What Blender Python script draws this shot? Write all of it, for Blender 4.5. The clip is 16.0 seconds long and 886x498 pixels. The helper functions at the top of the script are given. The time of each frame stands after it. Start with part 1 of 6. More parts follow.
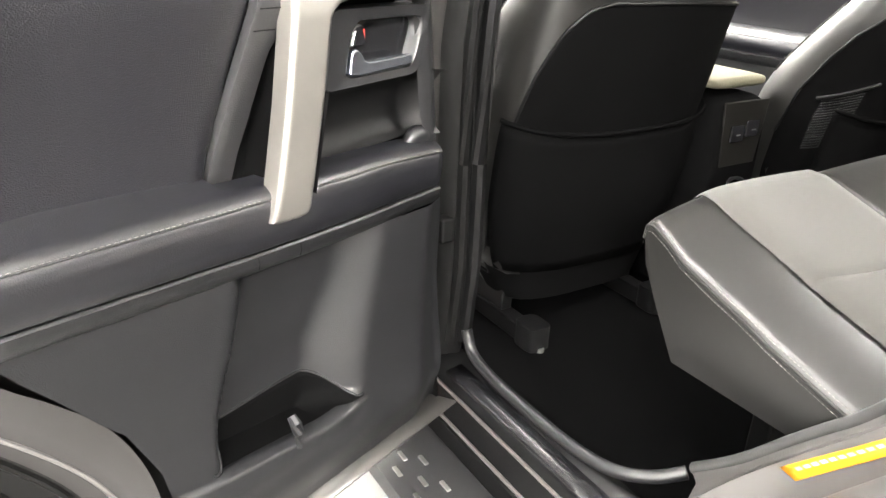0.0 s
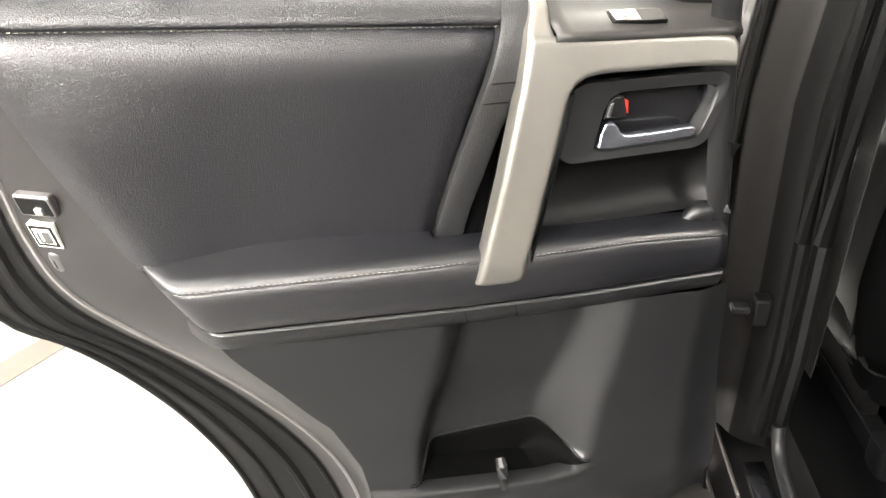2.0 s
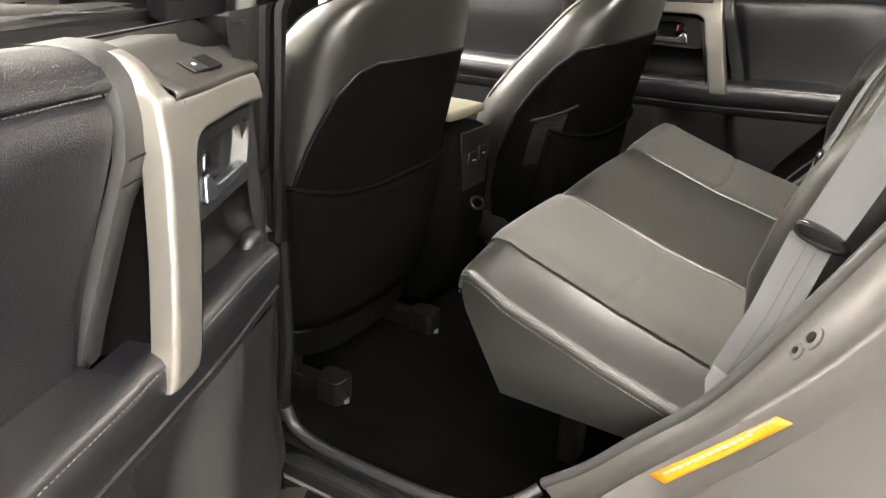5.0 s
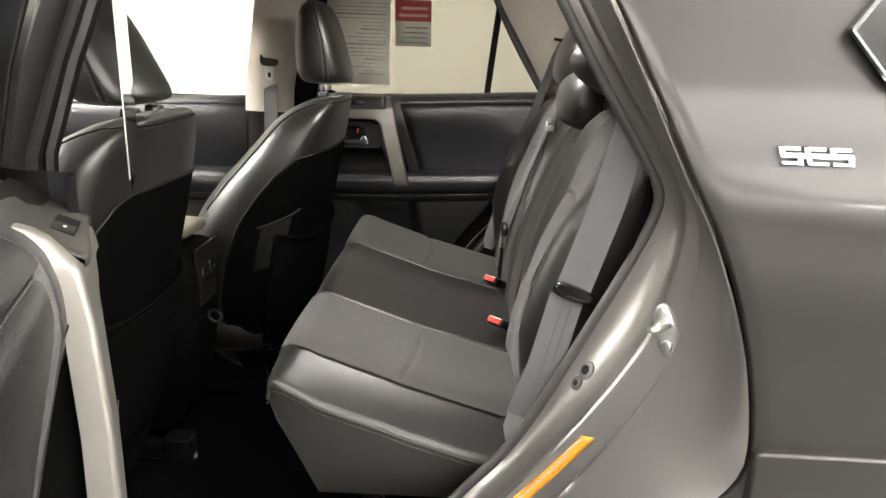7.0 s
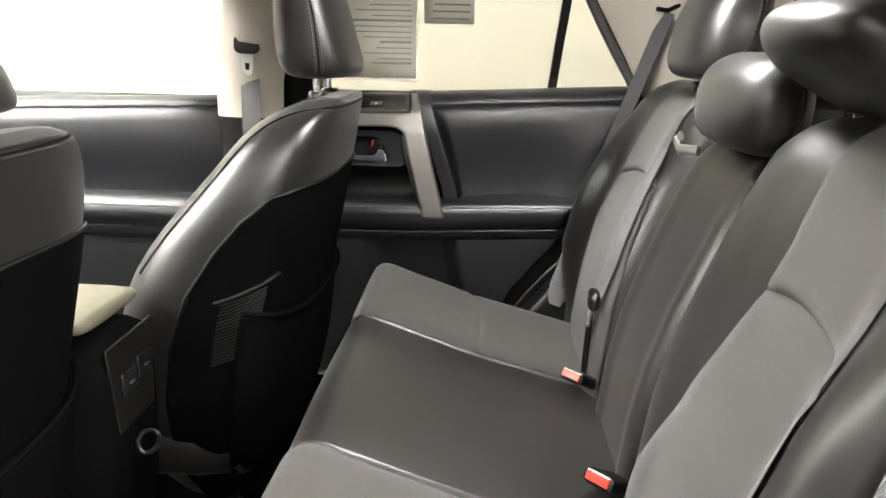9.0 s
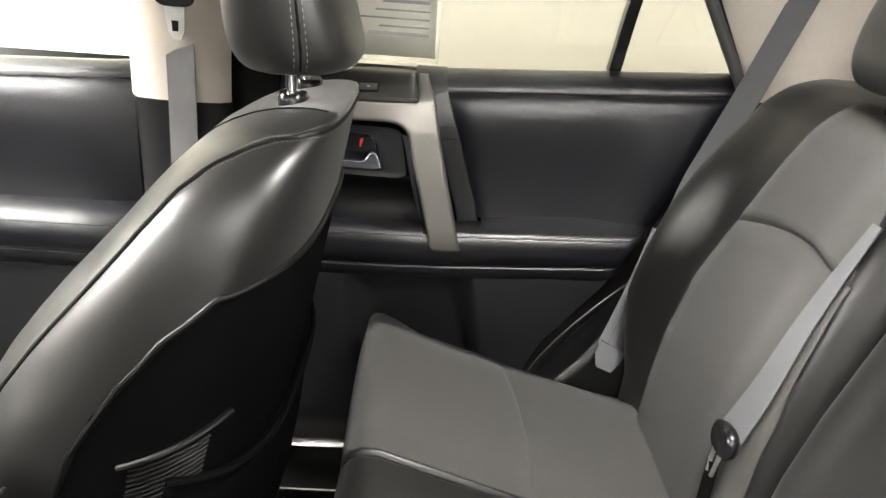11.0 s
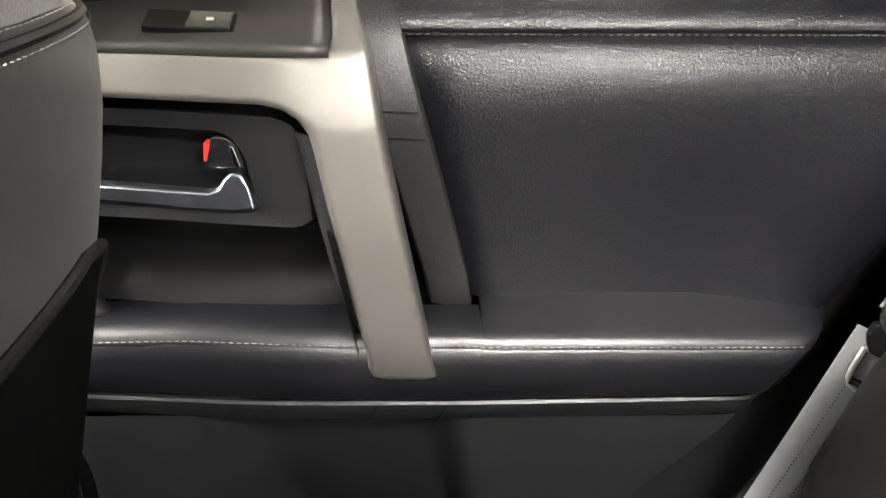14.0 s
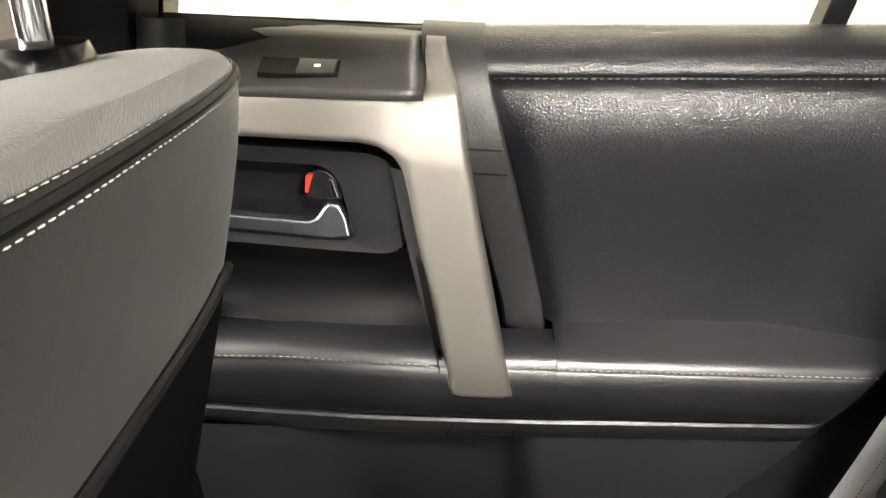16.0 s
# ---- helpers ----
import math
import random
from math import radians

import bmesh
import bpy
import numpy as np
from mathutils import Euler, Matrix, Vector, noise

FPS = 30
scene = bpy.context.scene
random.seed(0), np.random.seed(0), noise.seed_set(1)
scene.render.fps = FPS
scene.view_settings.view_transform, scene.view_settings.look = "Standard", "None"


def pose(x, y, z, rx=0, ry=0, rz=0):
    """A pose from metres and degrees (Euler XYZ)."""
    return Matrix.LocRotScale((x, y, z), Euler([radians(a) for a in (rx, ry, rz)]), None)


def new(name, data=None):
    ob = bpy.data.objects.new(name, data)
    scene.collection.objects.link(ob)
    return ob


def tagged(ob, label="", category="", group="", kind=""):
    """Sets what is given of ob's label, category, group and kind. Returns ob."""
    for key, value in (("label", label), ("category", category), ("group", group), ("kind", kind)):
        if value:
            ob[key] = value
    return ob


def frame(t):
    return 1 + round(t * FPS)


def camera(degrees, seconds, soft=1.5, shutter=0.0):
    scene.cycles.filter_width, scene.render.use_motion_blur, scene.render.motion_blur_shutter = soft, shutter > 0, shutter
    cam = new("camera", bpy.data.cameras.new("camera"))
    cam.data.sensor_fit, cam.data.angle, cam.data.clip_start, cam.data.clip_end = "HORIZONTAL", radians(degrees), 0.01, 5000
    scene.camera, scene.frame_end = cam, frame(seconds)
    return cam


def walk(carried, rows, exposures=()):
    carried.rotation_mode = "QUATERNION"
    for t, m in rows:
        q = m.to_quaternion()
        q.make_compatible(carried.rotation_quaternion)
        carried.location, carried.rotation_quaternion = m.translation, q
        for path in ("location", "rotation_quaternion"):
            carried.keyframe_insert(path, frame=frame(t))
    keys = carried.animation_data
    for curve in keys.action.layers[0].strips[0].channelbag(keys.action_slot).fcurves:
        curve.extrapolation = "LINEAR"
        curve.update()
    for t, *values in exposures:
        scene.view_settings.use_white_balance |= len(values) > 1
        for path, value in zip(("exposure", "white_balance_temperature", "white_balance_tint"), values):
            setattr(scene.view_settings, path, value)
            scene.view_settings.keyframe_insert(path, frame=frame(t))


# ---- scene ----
cam = camera(62.79, 16.0)
# seconds, then x, y, z in metres and the turn in degrees
PATH = [
    (0, -1.489, -0.990, 1.276, 66.17, -1.99, -31.20),
    (0.5, -1.314, -0.932, 1.321, 64.74, -1.30, -12.41),
    (1, -1.239, -0.951, 1.328, 64.64, 0.01, 0.36),
    (1.5, -1.212, -0.975, 1.353, 64.17, 0.92, 5.80),
    (2, -1.202, -0.992, 1.371, 64.05, 1.43, 7.32),
    (2.5, -1.203, -0.992, 1.372, 63.99, 1.68, 7.49),
    (3, -1.208, -0.986, 1.371, 63.71, 1.58, 5.09),
    (3.5, -1.272, -0.924, 1.359, 64.10, 0.51, -6.38),
    (4, -1.384, -0.822, 1.354, 64.74, -0.31, -25.00),
    (4.5, -1.506, -0.795, 1.356, 65.34, -1.21, -42.50),
    (5, -1.627, -0.782, 1.382, 66.75, -2.30, -58.95),
    (5.2, -1.667, -0.739, 1.389, 67.77, -2.75, -65.62),
    (7.3, -1.797, -0.556, 1.434, 74.94, -2.29, -88.92),
    (7.5, -1.743, -0.547, 1.429, 74.96, -2.65, -88.93),
    (8, -1.530, -0.549, 1.436, 74.66, -2.14, -88.61),
    (8.5, -1.310, -0.554, 1.421, 74.44, -1.72, -87.67),
    (9, -1.075, -0.494, 1.404, 74.06, -1.30, -86.59),
    (9.5, -0.876, -0.431, 1.414, 73.59, -0.88, -86.24),
    (12, -0.267, -0.284, 1.474, 66.12, -6.42, -92.85),
    (12.5, -0.092, -0.269, 1.438, 66.74, -6.68, -92.58),
    (13, 0.040, -0.344, 1.383, 67.10, -5.84, -90.54),
    (13.5, 0.127, -0.361, 1.361, 65.97, -4.33, -90.90),
    (14, 0.180, -0.367, 1.336, 64.78, -3.35, -92.16),
    (14.5, 0.199, -0.376, 1.332, 64.68, -3.08, -93.32),
    (15, 0.197, -0.376, 1.332, 64.72, -3.11, -93.37),
    (15.5, 0.186, -0.369, 1.333, 65.46, -2.98, -91.98),
    (16, 0.141, -0.341, 1.355, 66.49, -2.61, -88.08),
]
# seconds, stops, kelvin, tint
EXPOSURE = [(0, 3.0, 6600, 10), (0.5, 3.12, 6750, 10), (1, 3.0, 6800, 10), (2, 2.5, 6700, 10), (4, 2.6, 6800, 10), (5, 2.3, 7000, 10), (7.5, 1.55, 6550, 10),
            (8, 1.75, 6500, 10), (9, 2.35, 6500, 10), (12, 2.5, 6500, 10), (13.5, 3.4, 6700, 10), (14.2, 3.15, 6600, 10), (15.5, 3.1, 6600, 10), (16, 3.45, 6950, 10)]
walk(cam, [(t, pose(*p)) for t, *p in PATH], EXPOSURE)

# ---- light ----
world = bpy.data.worlds.new("world")
scene.world = world
world.use_nodes = True
world.node_tree.nodes["Background"].inputs[0].default_value = (0.9, 0.93, 1.0, 1)
world.node_tree.nodes["Background"].inputs[1].default_value = 0.03
LAMP = 15.0
DOME = 42.0


# ---- materials ----
def nodes_of(name):
    m = bpy.data.materials.new(name)
    m.use_nodes = True
    t = m.node_tree
    return m, t, t.nodes["Principled BSDF"]


def surface(name, colour, rough=0.5, metal=0.0, vary=0.15, vary_scale=9.0, grain=0.0, grain_scale=300.0, stretch=(1, 1, 1),
            second=None, coat=0.0, sheen=0.0, spec=0.5, rough_vary=0.08, kind="noise", coat_rough=0.18):
    """A material with blotches at two scales in colour and gloss, and a fine relief."""
    m, t, b = nodes_of(name)
    add, link = t.nodes.new, t.links.new
    at = add("ShaderNodeTexCoord")
    big = add("ShaderNodeTexNoise")
    big.inputs["Scale"].default_value, big.inputs["Detail"].default_value = vary_scale, 2
    link(at.outputs["Object"], big.inputs["Vector"])
    fine = add("ShaderNodeTexNoise")
    fine.inputs["Scale"].default_value, fine.inputs["Detail"].default_value = vary_scale * 14, 1
    link(at.outputs["Object"], fine.inputs["Vector"])
    both = add("ShaderNodeMath")
    both.operation = "MULTIPLY_ADD"
    both.inputs[1].default_value = 0.4
    link(fine.outputs["Fac"], both.inputs[0])
    link(big.outputs["Fac"], both.inputs[2])
    span = add("ShaderNodeMapRange")
    span.inputs["From Min"].default_value, span.inputs["From Max"].default_value = 0.4, 1.0
    link(both.outputs[0], span.inputs["Value"])
    mix = add("ShaderNodeMix")
    mix.data_type = "RGBA"
    low = [c * (1 - vary) for c in colour]
    high = second or [min(1, c * (1 + vary)) for c in colour]
    mix.inputs["A"].default_value, mix.inputs["B"].default_value = (*low, 1), (*high, 1)
    link(span.outputs["Result"], mix.inputs["Factor"])
    link(mix.outputs["Result"], b.inputs["Base Color"])
    gloss = add("ShaderNodeMapRange")
    gloss.inputs["To Min"].default_value, gloss.inputs["To Max"].default_value = max(0.02, rough - rough_vary), min(1, rough + rough_vary)
    link(both.outputs[0], gloss.inputs["Value"])
    gloss.inputs["From Min"].default_value, gloss.inputs["From Max"].default_value = 0.4, 1.0
    link(gloss.outputs["Result"], b.inputs["Roughness"])
    b.inputs["Metallic"].default_value = metal
    b.inputs["Coat Weight"].default_value = coat
    b.inputs["Coat Roughness"].default_value = coat_rough
    b.inputs["Sheen Weight"].default_value = sheen
    b.inputs["Specular IOR Level"].default_value = spec
    if grain:
        scaled = add("ShaderNodeMapping")
        scaled.inputs["Scale"].default_value = stretch
        link(at.outputs["Object"], scaled.inputs["Vector"])
        if kind == "pebble":
            tex = add("ShaderNodeTexVoronoi")
            tex.feature = "SMOOTH_F1"
            tex.inputs["Smoothness"].default_value = 0.35
            out = tex.outputs["Distance"]
            wob = add("ShaderNodeTexNoise")
            wob.inputs["Scale"].default_value = grain_scale * 0.5
            shift = add("ShaderNodeMixRGB")
            shift.inputs[0].default_value = 0.0025
            link(scaled.outputs["Vector"], wob.inputs["Vector"])
            link(scaled.outputs["Vector"], shift.inputs[1])
            link(wob.outputs["Color"], shift.inputs[2])
            scaled = shift
        elif kind == "weave":
            tex = add("ShaderNodeTexWave")
            tex.bands_direction = "DIAGONAL"
            tex.inputs["Distortion"].default_value = 1.5
            out = tex.outputs["Fac"]
        else:
            tex = add("ShaderNodeTexNoise")
            tex.inputs["Detail"].default_value = 3
            out = tex.outputs["Fac"]
        tex.inputs["Scale"].default_value = grain_scale
        link(scaled.outputs[0], tex.inputs["Vector"])
        bump = add("ShaderNodeBump")
        bump.inputs["Strength"].default_value, bump.inputs["Distance"].default_value = grain, 0.001
        link(out, bump.inputs["Height"])
        link(bump.outputs["Normal"], b.inputs["Normal"])
    return m


def glow(name, colour, strength):
    m, t, b = nodes_of(name)
    b.inputs["Base Color"].default_value = (*colour, 1)
    b.inputs["Emission Color"].default_value = (*colour, 1)
    b.inputs["Emission Strength"].default_value = strength
    return m


def pane_material(name, tint, rough=0.0):
    """Thin window glass: a clear tinted sheet with a mirror gloss."""
    m, t, b = nodes_of(name)
    t.nodes.remove(b)
    clear = t.nodes.new("ShaderNodeBsdfTransparent")
    clear.inputs[0].default_value = (*tint, 1)
    gloss = t.nodes.new("ShaderNodeBsdfGlossy")
    gloss.inputs["Roughness"].default_value = rough
    fres = t.nodes.new("ShaderNodeFresnel")
    fres.inputs["IOR"].default_value = 1.45
    mix = t.nodes.new("ShaderNodeMixShader")
    t.links.new(fres.outputs[0], mix.inputs[0])
    t.links.new(clear.outputs[0], mix.inputs[1])
    t.links.new(gloss.outputs[0], mix.inputs[2])
    t.links.new(mix.outputs[0], t.nodes["Material Output"].inputs[0])
    return m


def thin_paper(name, colour):
    """Paper that lets light through from behind."""
    m, t, b = nodes_of(name)
    b.inputs["Base Color"].default_value = (*colour, 1)
    b.inputs["Roughness"].default_value = 0.7
    back = t.nodes.new("ShaderNodeBsdfTranslucent")
    back.inputs[0].default_value = (*colour, 1)
    mix = t.nodes.new("ShaderNodeMixShader")
    mix.inputs[0].default_value = 0.62
    t.links.new(b.outputs[0], mix.inputs[1])
    t.links.new(back.outputs[0], mix.inputs[2])
    t.links.new(mix.outputs[0], t.nodes["Material Output"].inputs[0])
    return m


LEATHER = surface("black_leather", (0.0042, 0.0042, 0.0066), 0.335, vary=0.1, vary_scale=6, grain=0.48, grain_scale=760, stretch=(1, 0.8, 1), rough_vary=0.04, spec=0.78, kind="pebble")
SMOOTH_LEATHER = surface("smooth_black_leather", (0.0046, 0.0046, 0.0064), 0.38, vary=0.1, vary_scale=6, grain=0.12, grain_scale=600, rough_vary=0.04, spec=0.9, kind="pebble")
SEAT_LEATHER = surface("seat_leather", (0.0046, 0.0044, 0.0040), 0.40, vary=0.1, vary_scale=7, grain=0.05, grain_scale=800, rough_vary=0.04, spec=0.65, sheen=0.04, kind="pebble")
FABRIC = surface("grey_seat_fabric", (0.046, 0.0445, 0.0415), 0.85, vary=0.1, grain=0.5, grain_scale=900, sheen=0.15, spec=0.2)
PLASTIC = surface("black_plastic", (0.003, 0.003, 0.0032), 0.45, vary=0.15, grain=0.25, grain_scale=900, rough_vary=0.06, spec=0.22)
# matt linings, and the black of door recesses that only shade darkens
LINING_SHADE = surface("matt_black_lining_and_shade", (0.0018, 0.0018, 0.0019), 0.75, vary=0.2, grain=0.5, grain_scale=800, spec=0.03)
GREY_PLASTIC = surface("charcoal_plastic", (0.0098, 0.0099, 0.0108), 0.36, vary=0.0, grain=0.3, grain_scale=700, rough_vary=0.0, spec=0.45)
PLATE = surface("satin_charcoal_plate", (0.022, 0.021, 0.020), 0.38, vary=0.1, grain=0.15, grain_scale=900, rough_vary=0.04)
STRIP = surface("grained_charcoal_strip", (0.020, 0.020, 0.021), 0.42, vary=0.08, grain=0.3, grain_scale=700, rough_vary=0.04, kind="pebble")
OLIVE_BLACK = surface("olive_black_plastic", (0.022, 0.022, 0.018), 0.36, vary=0.0, rough_vary=0.0)
GLOSS_BLACK = surface("gloss_black_plastic", (0.008, 0.008, 0.009), 0.22, vary=0.1, rough_vary=0.03)
SATIN = surface("satin_silver_paint", (0.215, 0.205, 0.19), 0.40, metal=0.75, vary=0.05, vary_scale=5, grain=0.05, grain_scale=1500, rough_vary=0.03)
CHROME = surface("chrome", (0.80, 0.82, 0.86), 0.12, metal=1.0, vary=0.03)
# lever chrome with its bluish reflections put into the base colour
SATIN_CHROME = surface("blue_reflection_chrome", (0.55, 0.59, 0.68), 0.27, metal=1.0, vary=0.0, rough_vary=0.0)
STEEL = surface("zinc_steel", (0.60, 0.60, 0.58), 0.42, metal=1.0, vary=0.1, vary_scale=40)
SEAL = surface("grey_black_seal_rubber", (0.045, 0.045, 0.045), 0.36, vary=0.1, vary_scale=30, spec=0.5, rough_vary=0.05)
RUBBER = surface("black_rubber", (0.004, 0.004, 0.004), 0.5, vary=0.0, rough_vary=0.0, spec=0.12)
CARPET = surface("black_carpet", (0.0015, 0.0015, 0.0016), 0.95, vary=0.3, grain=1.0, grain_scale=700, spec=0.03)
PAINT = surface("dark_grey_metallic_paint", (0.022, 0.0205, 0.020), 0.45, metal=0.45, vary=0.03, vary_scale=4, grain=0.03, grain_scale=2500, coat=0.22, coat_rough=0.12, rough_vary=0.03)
# the same body paint in a lighter copy, for parts that catch the light
LIT_PAINT = surface("lit_body_paint", (0.175, 0.168, 0.163), 0.29, metal=0.7, vary=0.0, vary_scale=6, coat=0.7, coat_rough=0.2, rough_vary=0.0)
BEIGE = surface("warm_grey_trim", (0.42, 0.385, 0.335), 0.6, vary=0.05, grain=0.3, grain_scale=900)
HEADLINER = surface("headliner_cloth", (0.48, 0.44, 0.38), 0.9, vary=0.06, grain=0.5, grain_scale=800)
# belt webbing in three tones
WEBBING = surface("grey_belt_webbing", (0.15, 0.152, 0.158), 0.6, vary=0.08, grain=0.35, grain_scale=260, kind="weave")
DARK_WEBBING = surface("darker_belt_webbing", (0.085, 0.0865, 0.092), 0.6, vary=0.08, grain=0.35, grain_scale=260, kind="weave")
# darkest tone: shade on the front belts put into the webbing's colour
SHADED_WEBBING = surface("shaded_belt_webbing", (0.032, 0.031, 0.031), 0.65, vary=0.08, grain=0.8, grain_scale=260, kind="weave")
THREAD = surface("grey_thread", (0.17, 0.163, 0.15), 0.7, vary=0.1)
RED = surface("red_plastic", (0.62, 0.03, 0.02), 0.4, vary=0.1)
YELLOW = surface("yellow_label", (0.44, 0.17, 0.002), 0.45, vary=0.05)
WHITE = surface("white_label", (0.75, 0.74, 0.70), 0.5, vary=0.05)
PAPER = thin_paper("printed_sheet", (0.66, 0.65, 0.60))
RED_PAPER = thin_paper("red_notice", (0.50, 0.10, 0.11))
INK = surface("grey_ink", (0.20, 0.20, 0.20), 0.7, vary=0.1)
PLUG = surface("grey_rubber_plug", (0.055, 0.055, 0.055), 0.5, vary=0.1)
DOME_M = glow("dome_lamp_lens", (1.0, 0.97, 0.92), DOME)
CONSOLE_TOP = surface("tan_console_lid", (0.10, 0.094, 0.066), 0.5, vary=0.12, grain=0.3, grain_scale=500)
CONSOLE_BACK = surface("brown_console_panel", (0.0035, 0.0032, 0.0025), 0.45, vary=0.1, grain=0.3, grain_scale=700, rough_vary=0.05)
FLOOR_M = surface("grey_epoxy_floor", (0.09, 0.089, 0.087), 0.35, vary=0.04, vary_scale=1.5)
TAPE = surface("tan_floor_tape", (0.045, 0.036, 0.027), 0.6, vary=0.15, vary_scale=12)
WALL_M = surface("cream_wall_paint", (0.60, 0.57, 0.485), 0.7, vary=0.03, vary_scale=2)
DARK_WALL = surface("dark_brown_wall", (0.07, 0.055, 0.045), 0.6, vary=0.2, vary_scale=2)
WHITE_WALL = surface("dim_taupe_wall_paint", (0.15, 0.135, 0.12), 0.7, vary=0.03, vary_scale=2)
CEIL_M = surface("ceiling_paint", (0.7, 0.7, 0.68), 0.8, vary=0.04)
FAR_LIGHT_M = glow("far_lamp_diffuser", (1.0, 0.975, 0.93), LAMP * 0.5)
LIGHT_M = glow("lamp_diffuser", (1.0, 0.975, 0.93), LAMP)
SOUTH_LIGHT_M = glow("south_lamp_diffuser", (1.0, 0.975, 0.93), LAMP * 2.6)
FRONT_LIGHT_M = glow("front_lamp_diffuser", (1.0, 0.965, 0.89), LAMP * 4.0)
EAST_LIGHT_M = glow("east_lamp_diffuser", (1.0, 0.975, 0.93), LAMP * 0.22)
NAVY = surface("blue_black_car_paint", (0.012, 0.014, 0.022), 0.3, metal=0.3, vary=0.05, coat=0.6)
TAIL_M = glow("red_tail_lamp", (1.0, 0.03, 0.02), 1.2)
TINTED = pane_material("tinted_window_glass", (0.34, 0.34, 0.315))
PALE_INK = surface("pale_ink", (0.55, 0.30, 0.29), 0.7, vary=0.1)
SLEEVE = pane_material("clear_sleeve_film", (0.96, 0.96, 0.95), 0.04)
CLEAR = pane_material("window_glass", (0.93, 0.95, 0.93))


# ---- building helpers ----
def mesh_object(name, bm, material, sharp=38, weld=True):
    if weld:
        bmesh.ops.remove_doubles(bm, verts=bm.verts, dist=0.00005)
    bmesh.ops.recalc_face_normals(bm, faces=bm.faces)
    data = bpy.data.meshes.new(name)
    bm.to_mesh(data)
    bm.free()
    data.materials.append(material)
    for p in data.polygons:
        p.use_smooth = True
    data.set_sharp_from_angle(angle=radians(sharp))
    return new(name, data)


def part(name, bm, material, parent=None, label="", bevel=0.0, solid=0.0, sharp=38, segments=2, offset=-1.0):
    """Link a bmesh as one mesh under a thing or part, with rounded edges or a thickness where given."""
    ob = mesh_object(name, bm, material, sharp)
    if parent:
        ob.parent = parent
    if label:
        ob["label"] = label
    if solid:
        m = ob.modifiers.new("thickness", "SOLIDIFY")
        m.thickness, m.offset = solid, offset
    if bevel:
        m = ob.modifiers.new("rounding", "BEVEL")
        m.width, m.segments, m.limit_method, m.angle_limit, m.harden_normals = bevel, segments, "ANGLE", radians(32), True
    return ob


def empty(name, m, label, category, group="", kind=""):
    ob = new(name)
    ob.matrix_basis = m
    ob.empty_display_size = 0.05
    return tagged(ob, label, category, group, kind)


def sheet(rows, bm=None, close=False):
    """Quads between rows of points of equal length."""
    bm = bm or bmesh.new()
    lines = [[bm.verts.new(p) for p in row] for row in rows]
    for a, b in zip(lines, lines[1:]):
        n = len(a)
        for i in range(n if close else n - 1):
            j = (i + 1) % n
            bm.faces.new((a[i], a[j], b[j], b[i]))
    return bm


def loft(rings, bm=None, caps=True):
    """A skin over closed rings of equal length, with flat ends."""
    bm = bm or bmesh.new()
    lines = [[bm.verts.new(p) for p in ring] for ring in rings]
    for a, b in zip(lines, lines[1:]):
        n = len(a)
        for i in range(n):
            bm.faces.new((a[i], a[(i + 1) % n], b[(i + 1) % n], b[i]))
    if caps:
        bm.faces.new(lines[0][::-1])
        bm.faces.new(lines[-1])
    return bm


def resample(points, n, closed=False):
    """n points at even steps along a line of points of any dimension."""
    p = np.array(points + ([points[0]] if closed else []), float)
    d = np.r_[0, np.cumsum(np.linalg.norm(np.diff(p, axis=0), axis=1))]
    at = np.linspace(0, d[-1], n + 1)[:-1] if closed else np.linspace(0, d[-1], n)
    return [tuple(float(np.interp(s, d, p[:, k])) for k in range(p.shape[1])) for s in at]


def smooth_line(points, rounds=2, closed=False):
    """Corner cutting, which turns a rough line into a soft curve through its middle points."""
    for _ in range(rounds):
        out = [] if closed else [points[0]]
        pairs = list(zip(points, points[1:] + (points[:1] if closed else [])))
        if not closed:
            pairs = pairs[:len(points) - 1]
        for a, b in pairs:
            out.append(tuple(0.75 * u + 0.25 * v for u, v in zip(a, b)))
            out.append(tuple(0.25 * u + 0.75 * v for u, v in zip(a, b)))
        if not closed:
            out.append(points[-1])
        points = out
    return points


def curve_of(table):
    """A function from a sorted table of pairs, straight between them."""
    xs, ys = zip(*sorted(table))
    return lambda v: float(np.interp(v, xs, ys))


def box(bm, lo, hi):
    x0, y0, z0 = lo
    x1, y1, z1 = hi
    v = [bm.verts.new(p) for p in ((x0, y0, z0), (x1, y0, z0), (x1, y1, z0), (x0, y1, z0), (x0, y0, z1), (x1, y0, z1), (x1, y1, z1), (x0, y1, z1))]
    for f in ((0, 3, 2, 1), (4, 5, 6, 7), (0, 1, 5, 4), (1, 2, 6, 5), (2, 3, 7, 6), (3, 0, 4, 7)):
        bm.faces.new([v[i] for i in f])
    return bm


def tube(points, radius, sides=8, bm=None, flat=1.0, up=(0, 0, 1)):
    """A round or flattened rod along a line."""
    bm = bm or bmesh.new()
    pts = [Vector(p) for p in points]
    rings = []
    for i, p in enumerate(pts):
        way = (pts[min(i + 1, len(pts) - 1)] - pts[max(i - 1, 0)]).normalized()
        side = way.cross(Vector(up))
        if side.length < 1e-4:
            side = way.cross(Vector((0, 1, 0)))
        side.normalize()
        top = side.cross(way)
        r = radius[i] if isinstance(radius, (list, tuple)) else radius
        rings.append([p + r * (math.cos(a) * side + flat * math.sin(a) * top) for a in [2 * math.pi * k / sides for k in range(sides)]])
    return loft(rings, bm)


